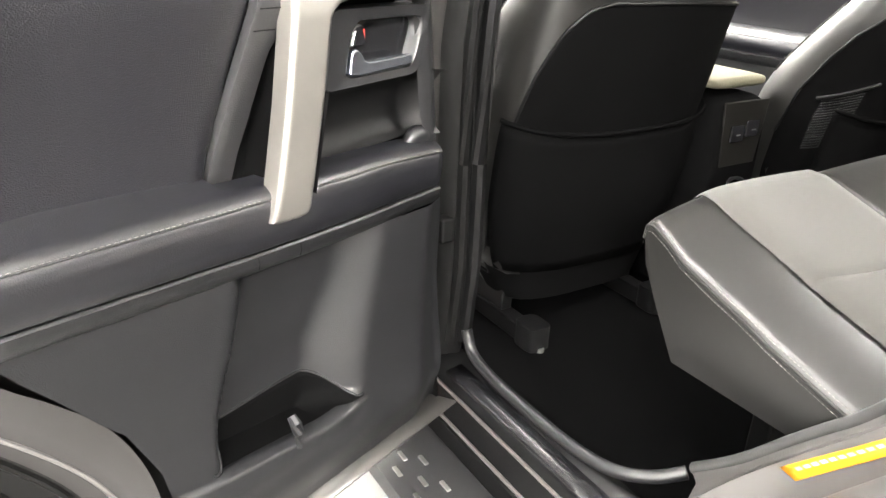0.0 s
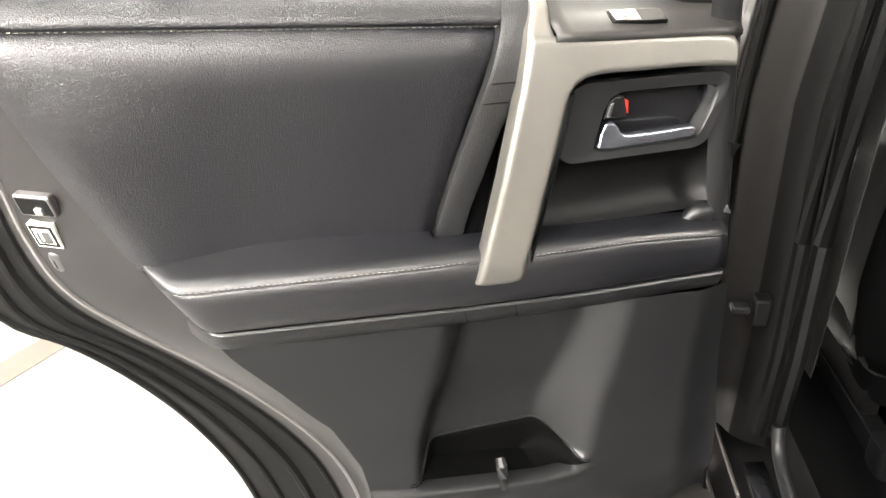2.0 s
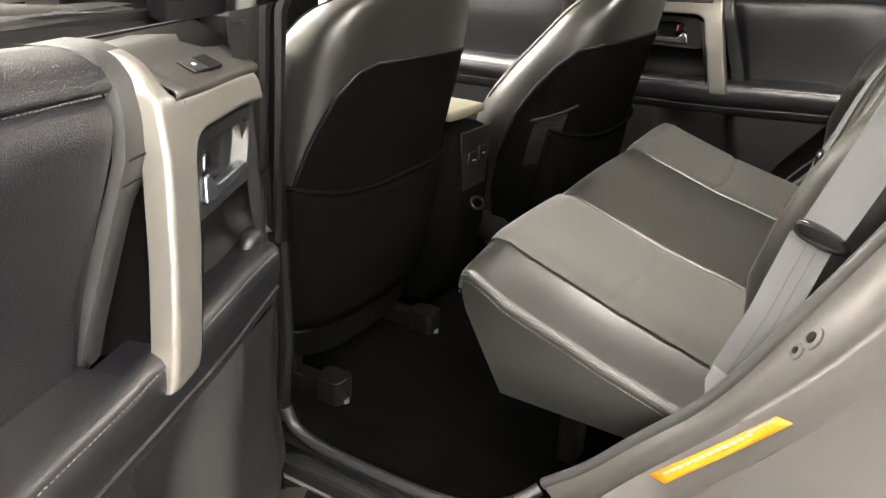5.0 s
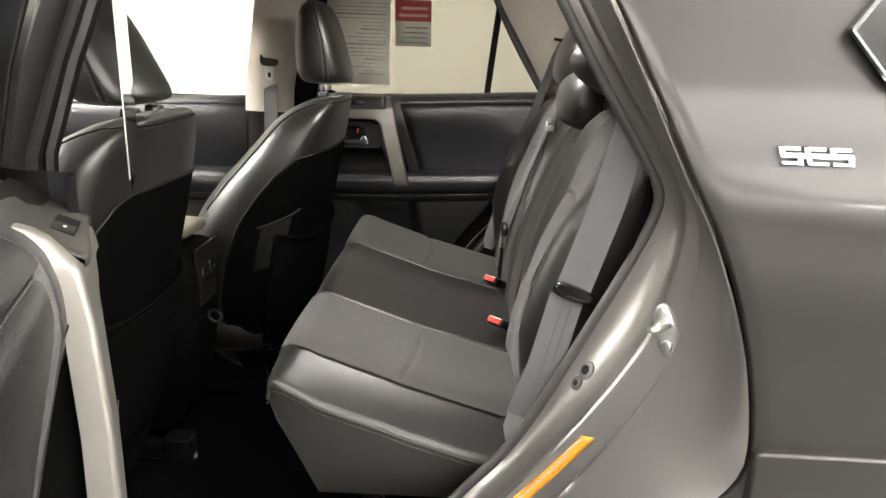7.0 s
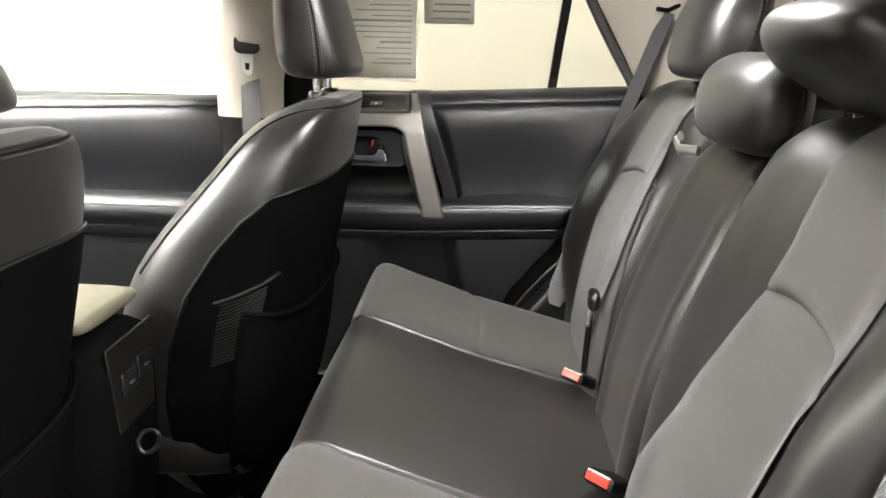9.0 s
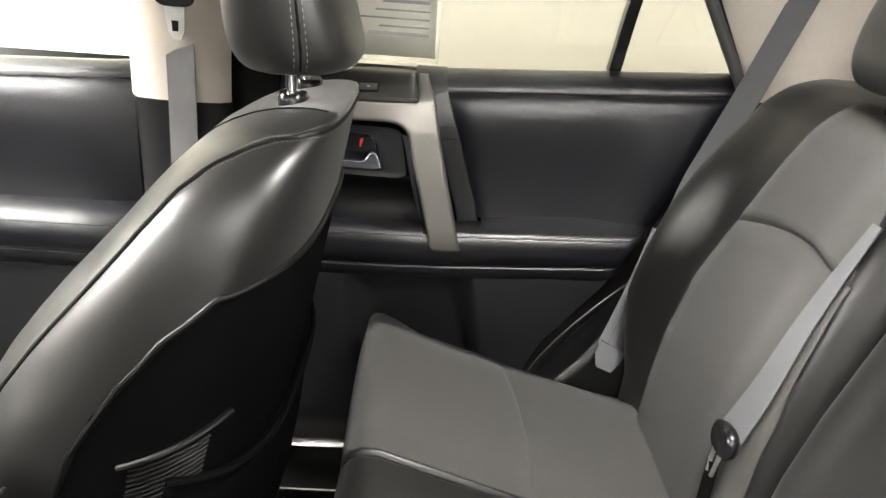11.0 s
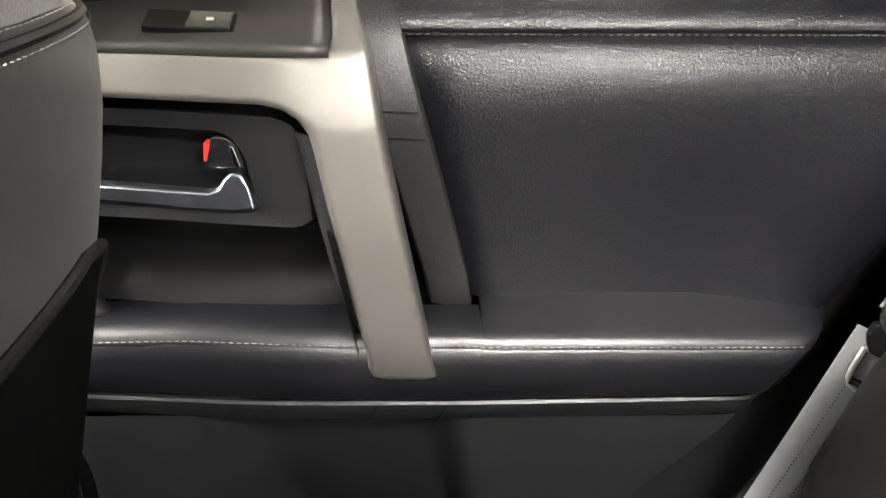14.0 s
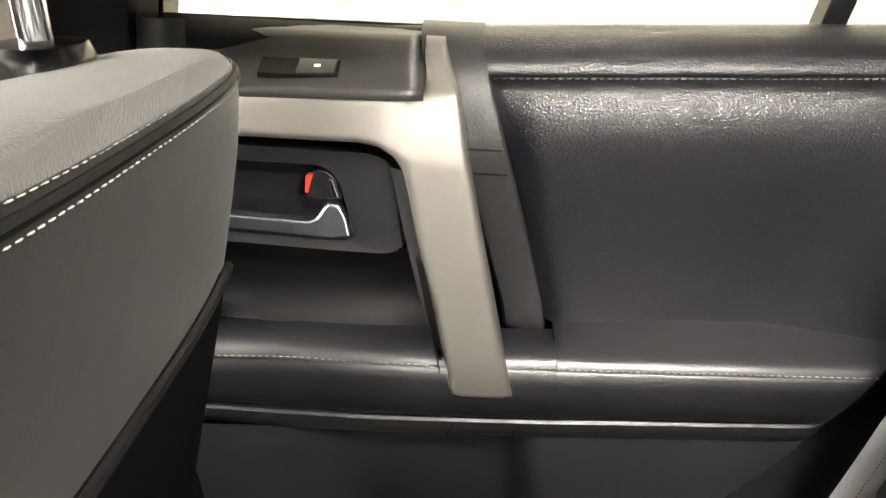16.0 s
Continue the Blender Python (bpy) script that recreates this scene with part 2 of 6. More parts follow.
def ribbon(points, normals, width, thick=0.0012, bm=None):
    """A flat strap along a line, with its face turned to the normals."""
    bm = bm or bmesh.new()
    pts = [Vector(p) for p in points]
    rings = []
    for i, p in enumerate(pts):
        way = (pts[min(i + 1, len(pts) - 1)] - pts[max(i - 1, 0)]).normalized()
        n = Vector(normals[i]).normalized()
        side = way.cross(n).normalized()
        n = side.cross(way)
        w = width[i] if isinstance(width, (list, tuple)) else width
        rings.append([p + side * a * w / 2 + n * b * thick / 2 for a, b in ((-1, -1), (1, -1), (1, 1), (-1, 1))])
    return loft(rings, bm)


def slab(outline, near, far):
    """A plate over an outline in y and z, between two functions of (y, z) that give x."""
    bm = bmesh.new()
    return loft([[(far(y, z), y, z) for y, z in outline], [(near(y, z), y, z) for y, z in outline]], bm)


def stitches(points, normals, length=0.0042, gap=0.0022, radius=0.0007, bm=None):
    """A row of short raised threads along a line."""
    bm = bm or bmesh.new()
    p = np.array(points, float)
    q = np.array(normals, float)
    d = np.r_[0, np.cumsum(np.linalg.norm(np.diff(p, axis=0), axis=1))]
    at = lambda s: Vector([float(np.interp(s, d, p[:, k])) for k in range(3)])
    nor = lambda s: Vector([float(np.interp(s, d, q[:, k])) for k in range(3)]).normalized()
    s = 0.0
    while s + length < d[-1]:
        a, b, n = at(s), at(s + length), nor(s)
        way = (b - a).normalized()
        side = way.cross(n) * radius
        m = (a + b) / 2
        ends = []
        for c, k in ((a, 0.45), (m, 1.0), (b, 0.45)):
            ends.append([bm.verts.new(c + side * k), bm.verts.new(c + n * radius * 1.4 * k), bm.verts.new(c - side * k)])
        for e, f in zip(ends, ends[1:]):
            bm.faces.new((e[0], e[1], f[1], f[0]))
            bm.faces.new((e[1], e[2], f[2], f[1]))
        s += length + gap
    return bm


def smoothstep(a, b, v):
    t = min(1, max(0, (v - a) / (b - a)))
    return t * t * (3 - 2 * t)


# ---- the room round the car ----
def plain_slab(name, lo, hi, material, label, category):
    return tagged(part(name, box(bmesh.new(), lo, hi), material), label, category, kind="structure")


plain_slab("floor", (-11.0, -8.0, -0.1), (3.0, 7.0, 0.0), FLOOR_M, "pale grey polished epoxy showroom floor", "floor")
plain_slab("wall_east", (2.3, -8.0, 0.0), (2.5, 7.0, 3.4), WALL_M, "cream painted wall beside the parked car", "wall")
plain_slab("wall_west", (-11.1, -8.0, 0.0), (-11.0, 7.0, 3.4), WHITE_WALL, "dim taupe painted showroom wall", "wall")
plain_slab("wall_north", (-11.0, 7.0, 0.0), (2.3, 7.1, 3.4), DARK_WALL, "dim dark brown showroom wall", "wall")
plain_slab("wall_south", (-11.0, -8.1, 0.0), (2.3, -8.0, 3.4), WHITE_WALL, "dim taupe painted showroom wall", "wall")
plain_slab("ceiling", (-11.0, -8.0, 3.4), (2.5, 7.0, 3.5), CEIL_M, "flat pale ceiling with long lamps", "ceiling")

strip = plain_slab("floor_marking", (-0.062, -1.1, 0.0), (0.062, 1.1, 0.003), TAPE, "tan tape strip stuck on the pale floor", "floor marking")
strip.matrix_basis = pose(-2.93, 0.72, 0.0, 0, 0, -17)


def ceiling_light(x, y, lx, ly, lens):
    e = empty("ceiling_light", pose(x, y, 3.4), "long flat ceiling lamp with a white diffuser", "ceiling light", "ceiling lamps")
    rim = [(-lx / 2 - 0.03, -ly / 2 - 0.03), (lx / 2 + 0.03, -ly / 2 - 0.03), (lx / 2 + 0.03, ly / 2 + 0.03), (-lx / 2 - 0.03, ly / 2 + 0.03)]
    bm = loft([[(a, b, -0.001) for a, b in rim], [(a, b, -0.05) for a, b in rim]])
    part("frame_housing", bm, WHITE, e, bevel=0.006)
    bm = box(bmesh.new(), (-lx / 2, -ly / 2, -0.056), (lx / 2, ly / 2, -0.0505))
    part("diffuser", bm, lens, e)
    return e


for lx in (1.65, -1.9, -4.1, -6.3, -8.5):
    for ly in (-5.0, -2.4, 0.2, 2.8) if lx < 1 else (-2.6, 0.0, 2.6):
        ceiling_light(lx, ly, 0.3 if lx > 1 else 0.5 if lx > -3 else 0.9, 1.2 if lx > 1 else 1.6 if lx > -3 else 2.2, EAST_LIGHT_M if lx > 1 else SOUTH_LIGHT_M if ly < -4 and lx > -7 else LIGHT_M if lx > -3 else FAR_LIGHT_M)
for ly in (-6.2, -3.6, 2.6, 4.8):
    ceiling_light(-0.15, ly, 0.5 if ly < 0 else 1.5, 1.6, FRONT_LIGHT_M if ly > 4 else LIGHT_M)


# ---- a dark car parked further off ----
def parked_car(x, y):
    """A plain dark saloon with its tail turned to the wagon."""
    e = empty("parked_car", pose(x, y, 0), "dark blue-black saloon car parked in the dim showroom", "car")
    ends = ((0.0, 0.50, 0.86, 0.80), (0.08, 0.38, 0.95, 0.88), (0.8, 0.26, 1.0, 0.90), (2.0, 0.24, 0.98, 0.91), (3.4, 0.26, 0.93, 0.90), (4.3, 0.32, 0.80, 0.84), (4.5, 0.45, 0.70, 0.72))
    super_ring = lambda w, z0, z1, q, p=0.5: [(w * math.copysign(abs(math.cos(a)) ** p, math.cos(a)), q, (z0 + z1) / 2 + (z1 - z0) / 2 * math.copysign(abs(math.sin(a)) ** p, math.sin(a))) for a in [2 * math.pi * k / 32 for k in range(32)]]
    part("car_body", loft([super_ring(w, z0, z1, q) for q, z0, z1, w in ends]), NAVY, e, sharp=60)
    part("cabin_glass", loft([super_ring(w, 0.85, z1, q, 0.6) for q, z1, w in ((0.75, 0.98, 0.70), (1.25, 1.36, 0.66), (1.7, 1.43, 0.66), (2.4, 1.42, 0.66), (3.2, 0.98, 0.70))]), GLOSS_BLACK, e, sharp=60)
    for s in (-1, 1):
        part("tail_lamp", loft([[(s * (0.62 + 0.20 * a), q, 0.80 + 0.055 * b) for a, b in ((-1, -0.7), (1, -0.9), (1.05, 0.9), (-1, 0.7))] for q in (0.06, -0.015)]), TAIL_M, e, "lit red tail lamp", bevel=0.01)
        for q in (0.85, 3.55):
            circle = lambda r, d: [(s * d, q + r * math.cos(a), 0.33 + r * math.sin(a)) for a in [2 * math.pi * k / 28 for k in range(28)]]
            tyre = part("tyre", loft([circle(r, d) for r, d in ((0.30, 0.70), (0.33, 0.72), (0.33, 0.90), (0.31, 0.92))]), RUBBER, e)
            part("rim", loft([circle(r, d) for r, d in ((0.22, 0.90), (0.22, 0.925), (0.05, 0.93))]), STEEL, tyre)
    part("rear_bumper", box(bmesh.new(), (-0.82, -0.06, 0.36), (0.82, 0.10, 0.60)), NAVY, e, bevel=0.03)
    return e


parked_car(-3.35, 3.7)


# ---- the car's body ----
skin_x = curve_of([(0.3, 0.905), (0.6, 0.925), (1.0, 0.93), (1.2, 0.915), (1.28, 0.90), (1.4, 0.862), (1.5, 0.825), (1.68, 0.745), (1.72, 0.70)])
car = empty("car", pose(0, 0, 0), "dark grey metallic off-road wagon with its rear door open", "car")
body = car


def side_part(name, bm, material, side, label="", **k):
    for v in bm.verts:
        v.co = (side * v.co.x, v.co.y, v.co.z)
    return part(name, bm, material, body, label, **k)


# rear door opening: lines of (x, y, z) from the roof down to the sill
J1 = [(0.64, -0.640, 1.66), (0.675, -0.725, 1.491), (0.698, -0.857, 1.284), (0.702, -0.884, 1.240), (0.702, -0.880, 1.20), (0.70, -0.847, 1.12), (0.70, -0.785, 0.993), (0.70, -0.690, 0.800), (0.70, -0.60, 0.70), (0.70, -0.53, 0.61), (0.70, -0.46, 0.545)]
J2 = [(0.668, -0.650, 1.68), (0.72, -0.742, 1.491), (0.765, -0.865, 1.296), (0.785, -0.898, 1.235), (0.80, -0.893, 1.15), (0.805, -0.865, 1.05), (0.81, -0.800, 0.945), (0.81, -0.72, 0.84), (0.81, -0.64, 0.745), (0.81, -0.575, 0.66), (0.81, -0.53, 0.59), (0.81, -0.50, 0.54)]
J3 = [(0.70, -0.655, 1.69), (0.765, -0.752, 1.491), (0.83, -0.872, 1.29), (0.852, -0.905, 1.235), (0.868, -0.918, 1.15), (0.872, -0.905, 1.03), (0.875, -0.855, 0.920), (0.875, -0.785, 0.815), (0.875, -0.72, 0.71), (0.875, -0.67, 0.61), (0.875, -0.65, 0.53)]
J4 = [(0.745, -0.660, 1.68), (0.826, -0.766, 1.483), (0.855, -0.80, 1.41), (0.895, -0.862, 1.275), (0.908, -0.890, 1.230), (0.925, -0.944, 1.086), (0.932, -0.966, 0.95), (0.930, -0.960, 0.89), (0.93, -0.90, 0.83), (0.928, -0.80, 0.73), (0.926, -0.735, 0.63), (0.925, -0.70, 0.53)]
for s in (-1, 1):
    n = 60
    set_back = lambda j: [(x, y - 0.085 * smoothstep(1.22, 1.32, z), z) for x, y, z in j] if s > 0 else j      # clear of the closed door's glass
    j1, j2, j3, j4 = (resample(smooth_line(j, 2), n) for j in (J1, set_back(J2), set_back(J3), set_back(J4)))
    mixed = lambda a, b, f, dx=0, dy=0, dz=0: [tuple(u * (1 - f) + v * f + d for u, v, d in zip(p, q, (dx, dy, dz))) for p, q in zip(a, b)]
    rows = [mixed(j1, j2, 0.0), mixed(j1, j2, 0.05, 0.003, -0.008), mixed(j1, j2, 0.15, 0.0, -0.015), mixed(j1, j2, 0.5, 0.0, -0.018), mixed(j1, j2, 0.8, 0, -0.012), mixed(j1, j2, 0.92, 0, -0.001), mixed(j2, j2, 0, 0, -0.003),
            mixed(j2, j3, 0.10, 0.0, -0.020), mixed(j2, j3, 0.26, 0.0, -0.032), mixed(j2, j3, 0.42, 0, -0.028), mixed(j2, j3, 0.52, 0, -0.006), mixed(j2, j3, 0.62, 0, 0.003), mixed(j2, j3, 0.74, 0, 0.001), mixed(j3, j3, 0, 0, -0.008),
            mixed(j3, j4, 0.3, 0.0, -0.010), mixed(j3, j4, 0.6, 0, -0.004), mixed(j3, j4, 0.85, 0, 0.001), mixed(j4, j4, 0, -0.001, 0.001), mixed(j4, j4, 0, 0.0005, -0.0015), mixed(j4, j4, 0, -0.012, -0.003)]
    side_part("door_jamb", sheet(rows), LIT_PAINT if s < 0 else GREY_PLASTIC, s, "glossy dark grey door jamb, paint lightened as lit" if s < 0 else "charcoal trim round the closed door", sharp=55)
    if s < 0:
        left_jamb = rows
    side_part("jamb_seal", tube([(x - 0.006, y + 0.002, z) for x, y, z in resample(smooth_line(J1, 4), 110)], 0.010, 10, up=(1, 0, 0)), SEAL, s, "thick dark rubber seal")
    # quarter panel behind the opening, in one sheet with the door line
    rows = []
    for x, y, z in j4:
        row = []
        for u in (0.0, 0.0008, 0.003, 0.02, 0.06, 0.12, 0.2, 0.32, 0.46, 0.62, 0.8, 1.0):
            yy = y - 0.007 + (-2.35 - y) * u
            zz = z
            crease = 0.006 * math.exp(-((zz - 1.255) / 0.03) ** 2) * smoothstep(0, 0.05, u) + 0.004 * math.exp(-((zz - 1.15) / 0.05) ** 2)
            row.append((skin_x(zz) + 0.003 + 0.012 * smoothstep(0.0, 0.5, u) + crease - (0.015 if u == 0 else 0.0022 if u < 0.003 else 0.0), yy, zz))
        rows.append(row)
    side_part("quarter_panel", sheet(rows), PAINT, s, "dark grey metallic quarter panel", sharp=60)
    # raised flare below a straight line behind the door
    fl = [(-0.9695, 0.60), (-0.9695, 0.935), (-0.976, 0.945), (-1.90, 0.945), (-2.08, 0.70), (-2.06, 0.56), (-1.98, 0.56), (-1.90, 0.72), (-1.72, 0.82), (-1.40, 0.82), (-1.22, 0.72), (-1.12, 0.56), (-1.02, 0.52)]
    side_part("wheel_arch_flare", slab(fl, lambda y, z: skin_x(z) + 0.020 + 0.012 * smoothstep(-0.97, -1.3, y), lambda y, z: 0.90), PAINT, s, "raised dark grey wheel-arch flare", bevel=0.006, segments=3)
    # sill: rocker, step and scuff plate
    rows = []
    for y in np.linspace(-0.62, 0.25, 12):
        up = 0.08 * smoothstep(-0.42, -0.60, y)
        rows.append([(x, y, z + up) for x, z in ((0.70, 0.424), (0.745, 0.434), (0.766, 0.470), (0.776, 0.496), (0.790, 0.498), (0.800, 0.490), (0.835, 0.484), (0.848, 0.474), (0.858, 0.466), (0.870, 0.452), (0.885, 0.447), (0.896, 0.440), (0.902, 0.38), (0.89, 0.30))])
    side_part("rocker_sill", sheet(rows), PLASTIC, s, "black sill under the door", sharp=50)
    lip = smooth_line([(0.788, 0.030, 0.56), (0.787, 0.012, 0.515), (0.790, -0.06, 0.503), (0.791, -0.15, 0.502), (0.788, -0.28, 0.502), (0.775, -0.37, 0.506), (0.740, -0.425, 0.520), (0.705, -0.455, 0.540)], 3)
    side_part("sill_seal", tube(lip, 0.011, 10), GREY_PLASTIC, s, "grey-black rubber sill seal")
    side_part("scuff_plate", sheet([[(0.803, y, 0.4925), (0.820, y, 0.4895), (0.835, y, 0.4870), (0.840, y, 0.482)] for y in np.linspace(-0.40, 0.02, 8)]), GLOSS_BLACK, s, "black scuff plate", solid=0.003)
    # gloss highlight and pale painted edge of the sill, drawn as light tubes
    for x, z in ((0.857, 0.472), (0.891, 0.448)):
        side_part("sill_edge_highlight", tube([(x, y, z + 0.06 * smoothstep(-0.44, -0.60, y)) for y in np.linspace(-0.56, 0.20, 14)], 0.0035, 8), LIT_PAINT, s, "painted sill edge with its highlight as a pale bead")
    bm = bmesh.new()
    rows = [[(x, y, z) for x, z in ((0.892, 0.36), (0.898, 0.404), (0.910, 0.412), (1.015, 0.405), (1.032, 0.396), (1.037, 0.37), (1.02, 0.35))] for y in np.linspace(-0.75, 0.9, 10)]
    side_part("running_board", sheet(rows), STRIP, s, "charcoal running board with pale grip studs", sharp=40)
    for i in range(9):
        for j in range(3):
            y, x = -0.42 + 0.075 * i + 0.03 * (j % 2), 0.955 + 0.026 * j
            bm = box(bmesh.new(), (x, y, 0.407 - 0.07 * (x - 0.95)), (x + 0.009, y + 0.028, 0.4115 - 0.07 * (x - 0.95)))
            side_part("grip_stud", bm, STEEL, s, bevel=0.002)
    # roof rail above the doors
    rows = []
    for y in np.linspace(-0.70, 0.66, 12):
        rows.append([(x, y, z) for x, z in ((0.60, 1.675), (0.645, 1.665), (0.68, 1.685), (0.72, 1.70), (0.74, 1.705), (0.70, 1.745), (0.6, 1.775), (0.3, 1.80), (0.0, 1.805))])
    side_part("roof_rail", sheet(rows), LIT_PAINT, s, "painted roof rail")
    # B-pillar: painted outside, seals, trim inside
    def upright(section, zs=None):
        zs = zs or (0.50, 0.7, 0.9, 1.1, 1.27, 1.4, 1.55, 1.69)
        rows = []
        for z in zs:
            d = skin_x(z) - 0.925 if z > 1.1 else 0.0
            f = -0.11 * max(0, z - 1.27) / 0.42
            g = 0.04 * smoothstep(0.70, 0.52, z)
            rows.append([(x + d * 0.9, y + f * 0.9 + g * 0.5, z) for x, y in section])
        return sheet(rows)
    side_part("b_pillar", upright([(0.925, 0.150), (0.905, 0.135), (0.885, 0.095), (0.862, 0.085), (0.850, 0.060)]), PAINT, s, "grey painted centre pillar", sharp=50)
    inward = 0.030 if s > 0 else 0.0              # the closed side's trim reaches further into the cabin
    # rubber lip, its black also standing for shade on the pillar's paint
    side_part("shaded_pillar_lip", upright([(0.851, 0.062), (0.845, 0.052), (0.825, 0.036), (0.81, 0.032), (0.80 - inward, 0.028), (0.790 - inward, 0.028), (0.775 - inward, 0.045)]), RUBBER, s, "black rubber lip and shaded paint of the centre pillar", sharp=50)
    for x, y, r in ((0.812, 0.030, 0.012), (0.785, 0.024, 0.014), (0.905, 0.118, 0.009)) if s < 0 else ((0.758, 0.022, 0.013), (0.738, 0.020, 0.011), (0.905, 0.118, 0.009)):
        side_part("pillar_seal", tube([(x + (skin_x(z) - 0.925 if z > 1.1 else 0) * 0.9, y - 0.11 * 0.9 * max(0, z - 1.27) / 0.42 + 0.02 * smoothstep(0.7, 0.52, z), z) for z in (0.53, 0.6, 0.7, 0.9, 1.1, 1.27, 1.4, 1.55, 1.69)], r, 8), PLASTIC if x < 0.8 and s < 0 else RUBBER, s, "black rubber pillar seal")
    lower = [(0.742, 0.016), (0.730, 0.004), (0.715, -0.003), (0.703, 0.012), (0.698, 0.05), (0.700, 0.11), (0.712, 0.15), (0.74, 0.17)]
    if s < 0:
        lower = [(0.780, 0.030), (0.772, 0.032), (0.764, 0.040), (0.757, 0.06), (0.752, 0.09), (0.750, 0.13), (0.752, 0.15), (0.755, 0.17)]
    side_part("pillar_trim_lower", upright(lower, (0.43, 0.6, 0.8, 1.0, 1.15, 1.222)), PLASTIC, s, "black plastic lower pillar trim", sharp=60)
    side_part("pillar_trim_upper", upright([(x - 0.002, y + 0.002) for x, y in lower], (1.215, 1.30, 1.4, 1.5, 1.6, 1.70)), BEIGE if s > 0 else PLASTIC, s, "warm grey upper pillar trim" if s > 0 else "dark upper pillar trim", sharp=60)
    if s > 0:
        side_part("door_gap_seal", upright([(0.80, -0.075), (0.762, -0.068), (0.758, -0.02), (0.756, 0.035)]), RUBBER, s, "black rubber seal in the door gap", solid=0.004)
    # rear pillar trim inside, above and below the belt line
    rows = [[(0.70, -0.872, 1.275), (0.665, -0.90, 1.275), (0.64, -0.96, 1.27), (0.63, -1.12, 1.27)], [(0.688, -0.80, 1.40), (0.65, -0.83, 1.40), (0.625, -0.92, 1.40), (0.615, -1.10, 1.40)],
            [(0.665, -0.725, 1.52), (0.63, -0.76, 1.52), (0.60, -0.86, 1.52), (0.59, -1.08, 1.52)], [(0.63, -0.64, 1.66), (0.60, -0.68, 1.665), (0.57, -0.80, 1.68), (0.56, -1.06, 1.68)]]
    side_part("rear_pillar_trim", sheet(rows), BEIGE, s, "warm grey rear pillar trim", sharp=70)
    rows = [[(0.70, -0.860, 1.279), (0.665, -0.90, 1.279), (0.64, -0.96, 1.274), (0.63, -1.5, 1.27), (0.63, -2.2, 1.26)], [(0.70, -0.84, 1.12), (0.66, -0.90, 1.12), (0.64, -0.97, 1.12), (0.60, -1.5, 1.1), (0.60, -2.2, 1.1)], [(0.70, -0.70, 0.82), (0.66, -0.74, 0.82), (0.63, -0.85, 0.82), (0.56, -1.5, 0.8), (0.56, -2.2, 0.8)], [(0.70, -0.47, 0.54), (0.67, -0.6, 0.55), (0.63, -0.8, 0.55), (0.56, -1.5, 0.5), (0.56, -2.2, 0.5)]]
    side_part("cargo_side_trim", sheet(rows), PLASTIC, s, "black cargo side trim")
    # cargo quarter window in the side
    side_part("cargo_upper_trim", sheet([[(0.615, -1.10, 1.40), (0.615, -1.14, 1.40)], [(0.56, -1.06, 1.68), (0.56, -1.14, 1.68)], [(0.5, -2.2, 1.70), (0.5, -2.2, 1.66)]]), BEIGE, s)
    gl = side_part("cargo_window", sheet([[(0.62 + 0.10, y, 1.27), (0.58 + 0.10, y, 1.48), (0.54 + 0.1, y, 1.66)] for y in (-1.12, -1.6, -2.1)]), TINTED, s, "tinted cargo window")
    gl.visible_shadow = False

# check strap and striker, jamb plug and yellow label on the open side
bm = box(bmesh.new(), (-0.90, 0.010, 0.782), (-0.850, 0.034, 0.796))
part("check_strap", bm, GLOSS_BLACK, body, "door check strap", bevel=0.004)
part("check_bracket", box(bmesh.new(), (-0.872, 0.0, 0.768), (-0.845, 0.03, 0.815)), RUBBER, body, bevel=0.006)
# badge: slanted chrome shapes without letters
badge = part("badge", loft([[(-skin_x(z) - 0.006 - d, y, z) for y, z in ((-0.966, 1.321), (-1.056, 1.321), (-1.054, 1.327), (-0.964, 1.327))] for d in (-0.004, 0.002)]), CHROME, body, "small chrome badge of slanted bars")
for k in range(3):
    y0 = -0.964 - 0.031 * k
    for z0, z1, a, b in ((1.313, 1.3175, 0.0, 0.027), (1.3215, 1.3265, 0.001, 0.026), (1.3305, 1.335, 0.0, 0.027), (1.313, 1.326, 0.020 if k != 1 else 0.0, 0.027 if k != 1 else 0.007), (1.322, 1.335, 0.0, 0.007)):
        part("badge_bar", loft([[(-skin_x(z) - 0.005 - d, y + 0.25 * (z - 1.324), z) for y, z in ((y0 - a, z0), (y0 - b, z0), (y0 - b, z1), (y0 - a, z1))] for d in (-0.004, 0.005)]), CHROME, badge, bevel=0.001)
# chrome-edged quarter glass on the outside
outer = [(-1.045, 1.475), (-1.09, 1.415), (-1.13, 1.395), (-2.0, 1.39), (-1.9, 1.62), (-1.25, 1.64), (-1.16, 1.61)]
for s in (-1,):
    gx = lambda y, z, o=0: s * (skin_x(z) + 0.016 + o)
    part("quarter_glass", loft([[(gx(y, z, o), y, z) for y, z in outer] for o in (0.0, 0.004)]), GLOSS_BLACK, body, "dark tinted quarter glass")
    part("quarter_glass_trim", tube([(gx(y, z, 0.004), y, z) for y, z in resample(outer, 60, True)] + [(gx(*outer[0], 0.004), *outer[0])], 0.004, 6), CHROME, body, "thin chrome window trim")

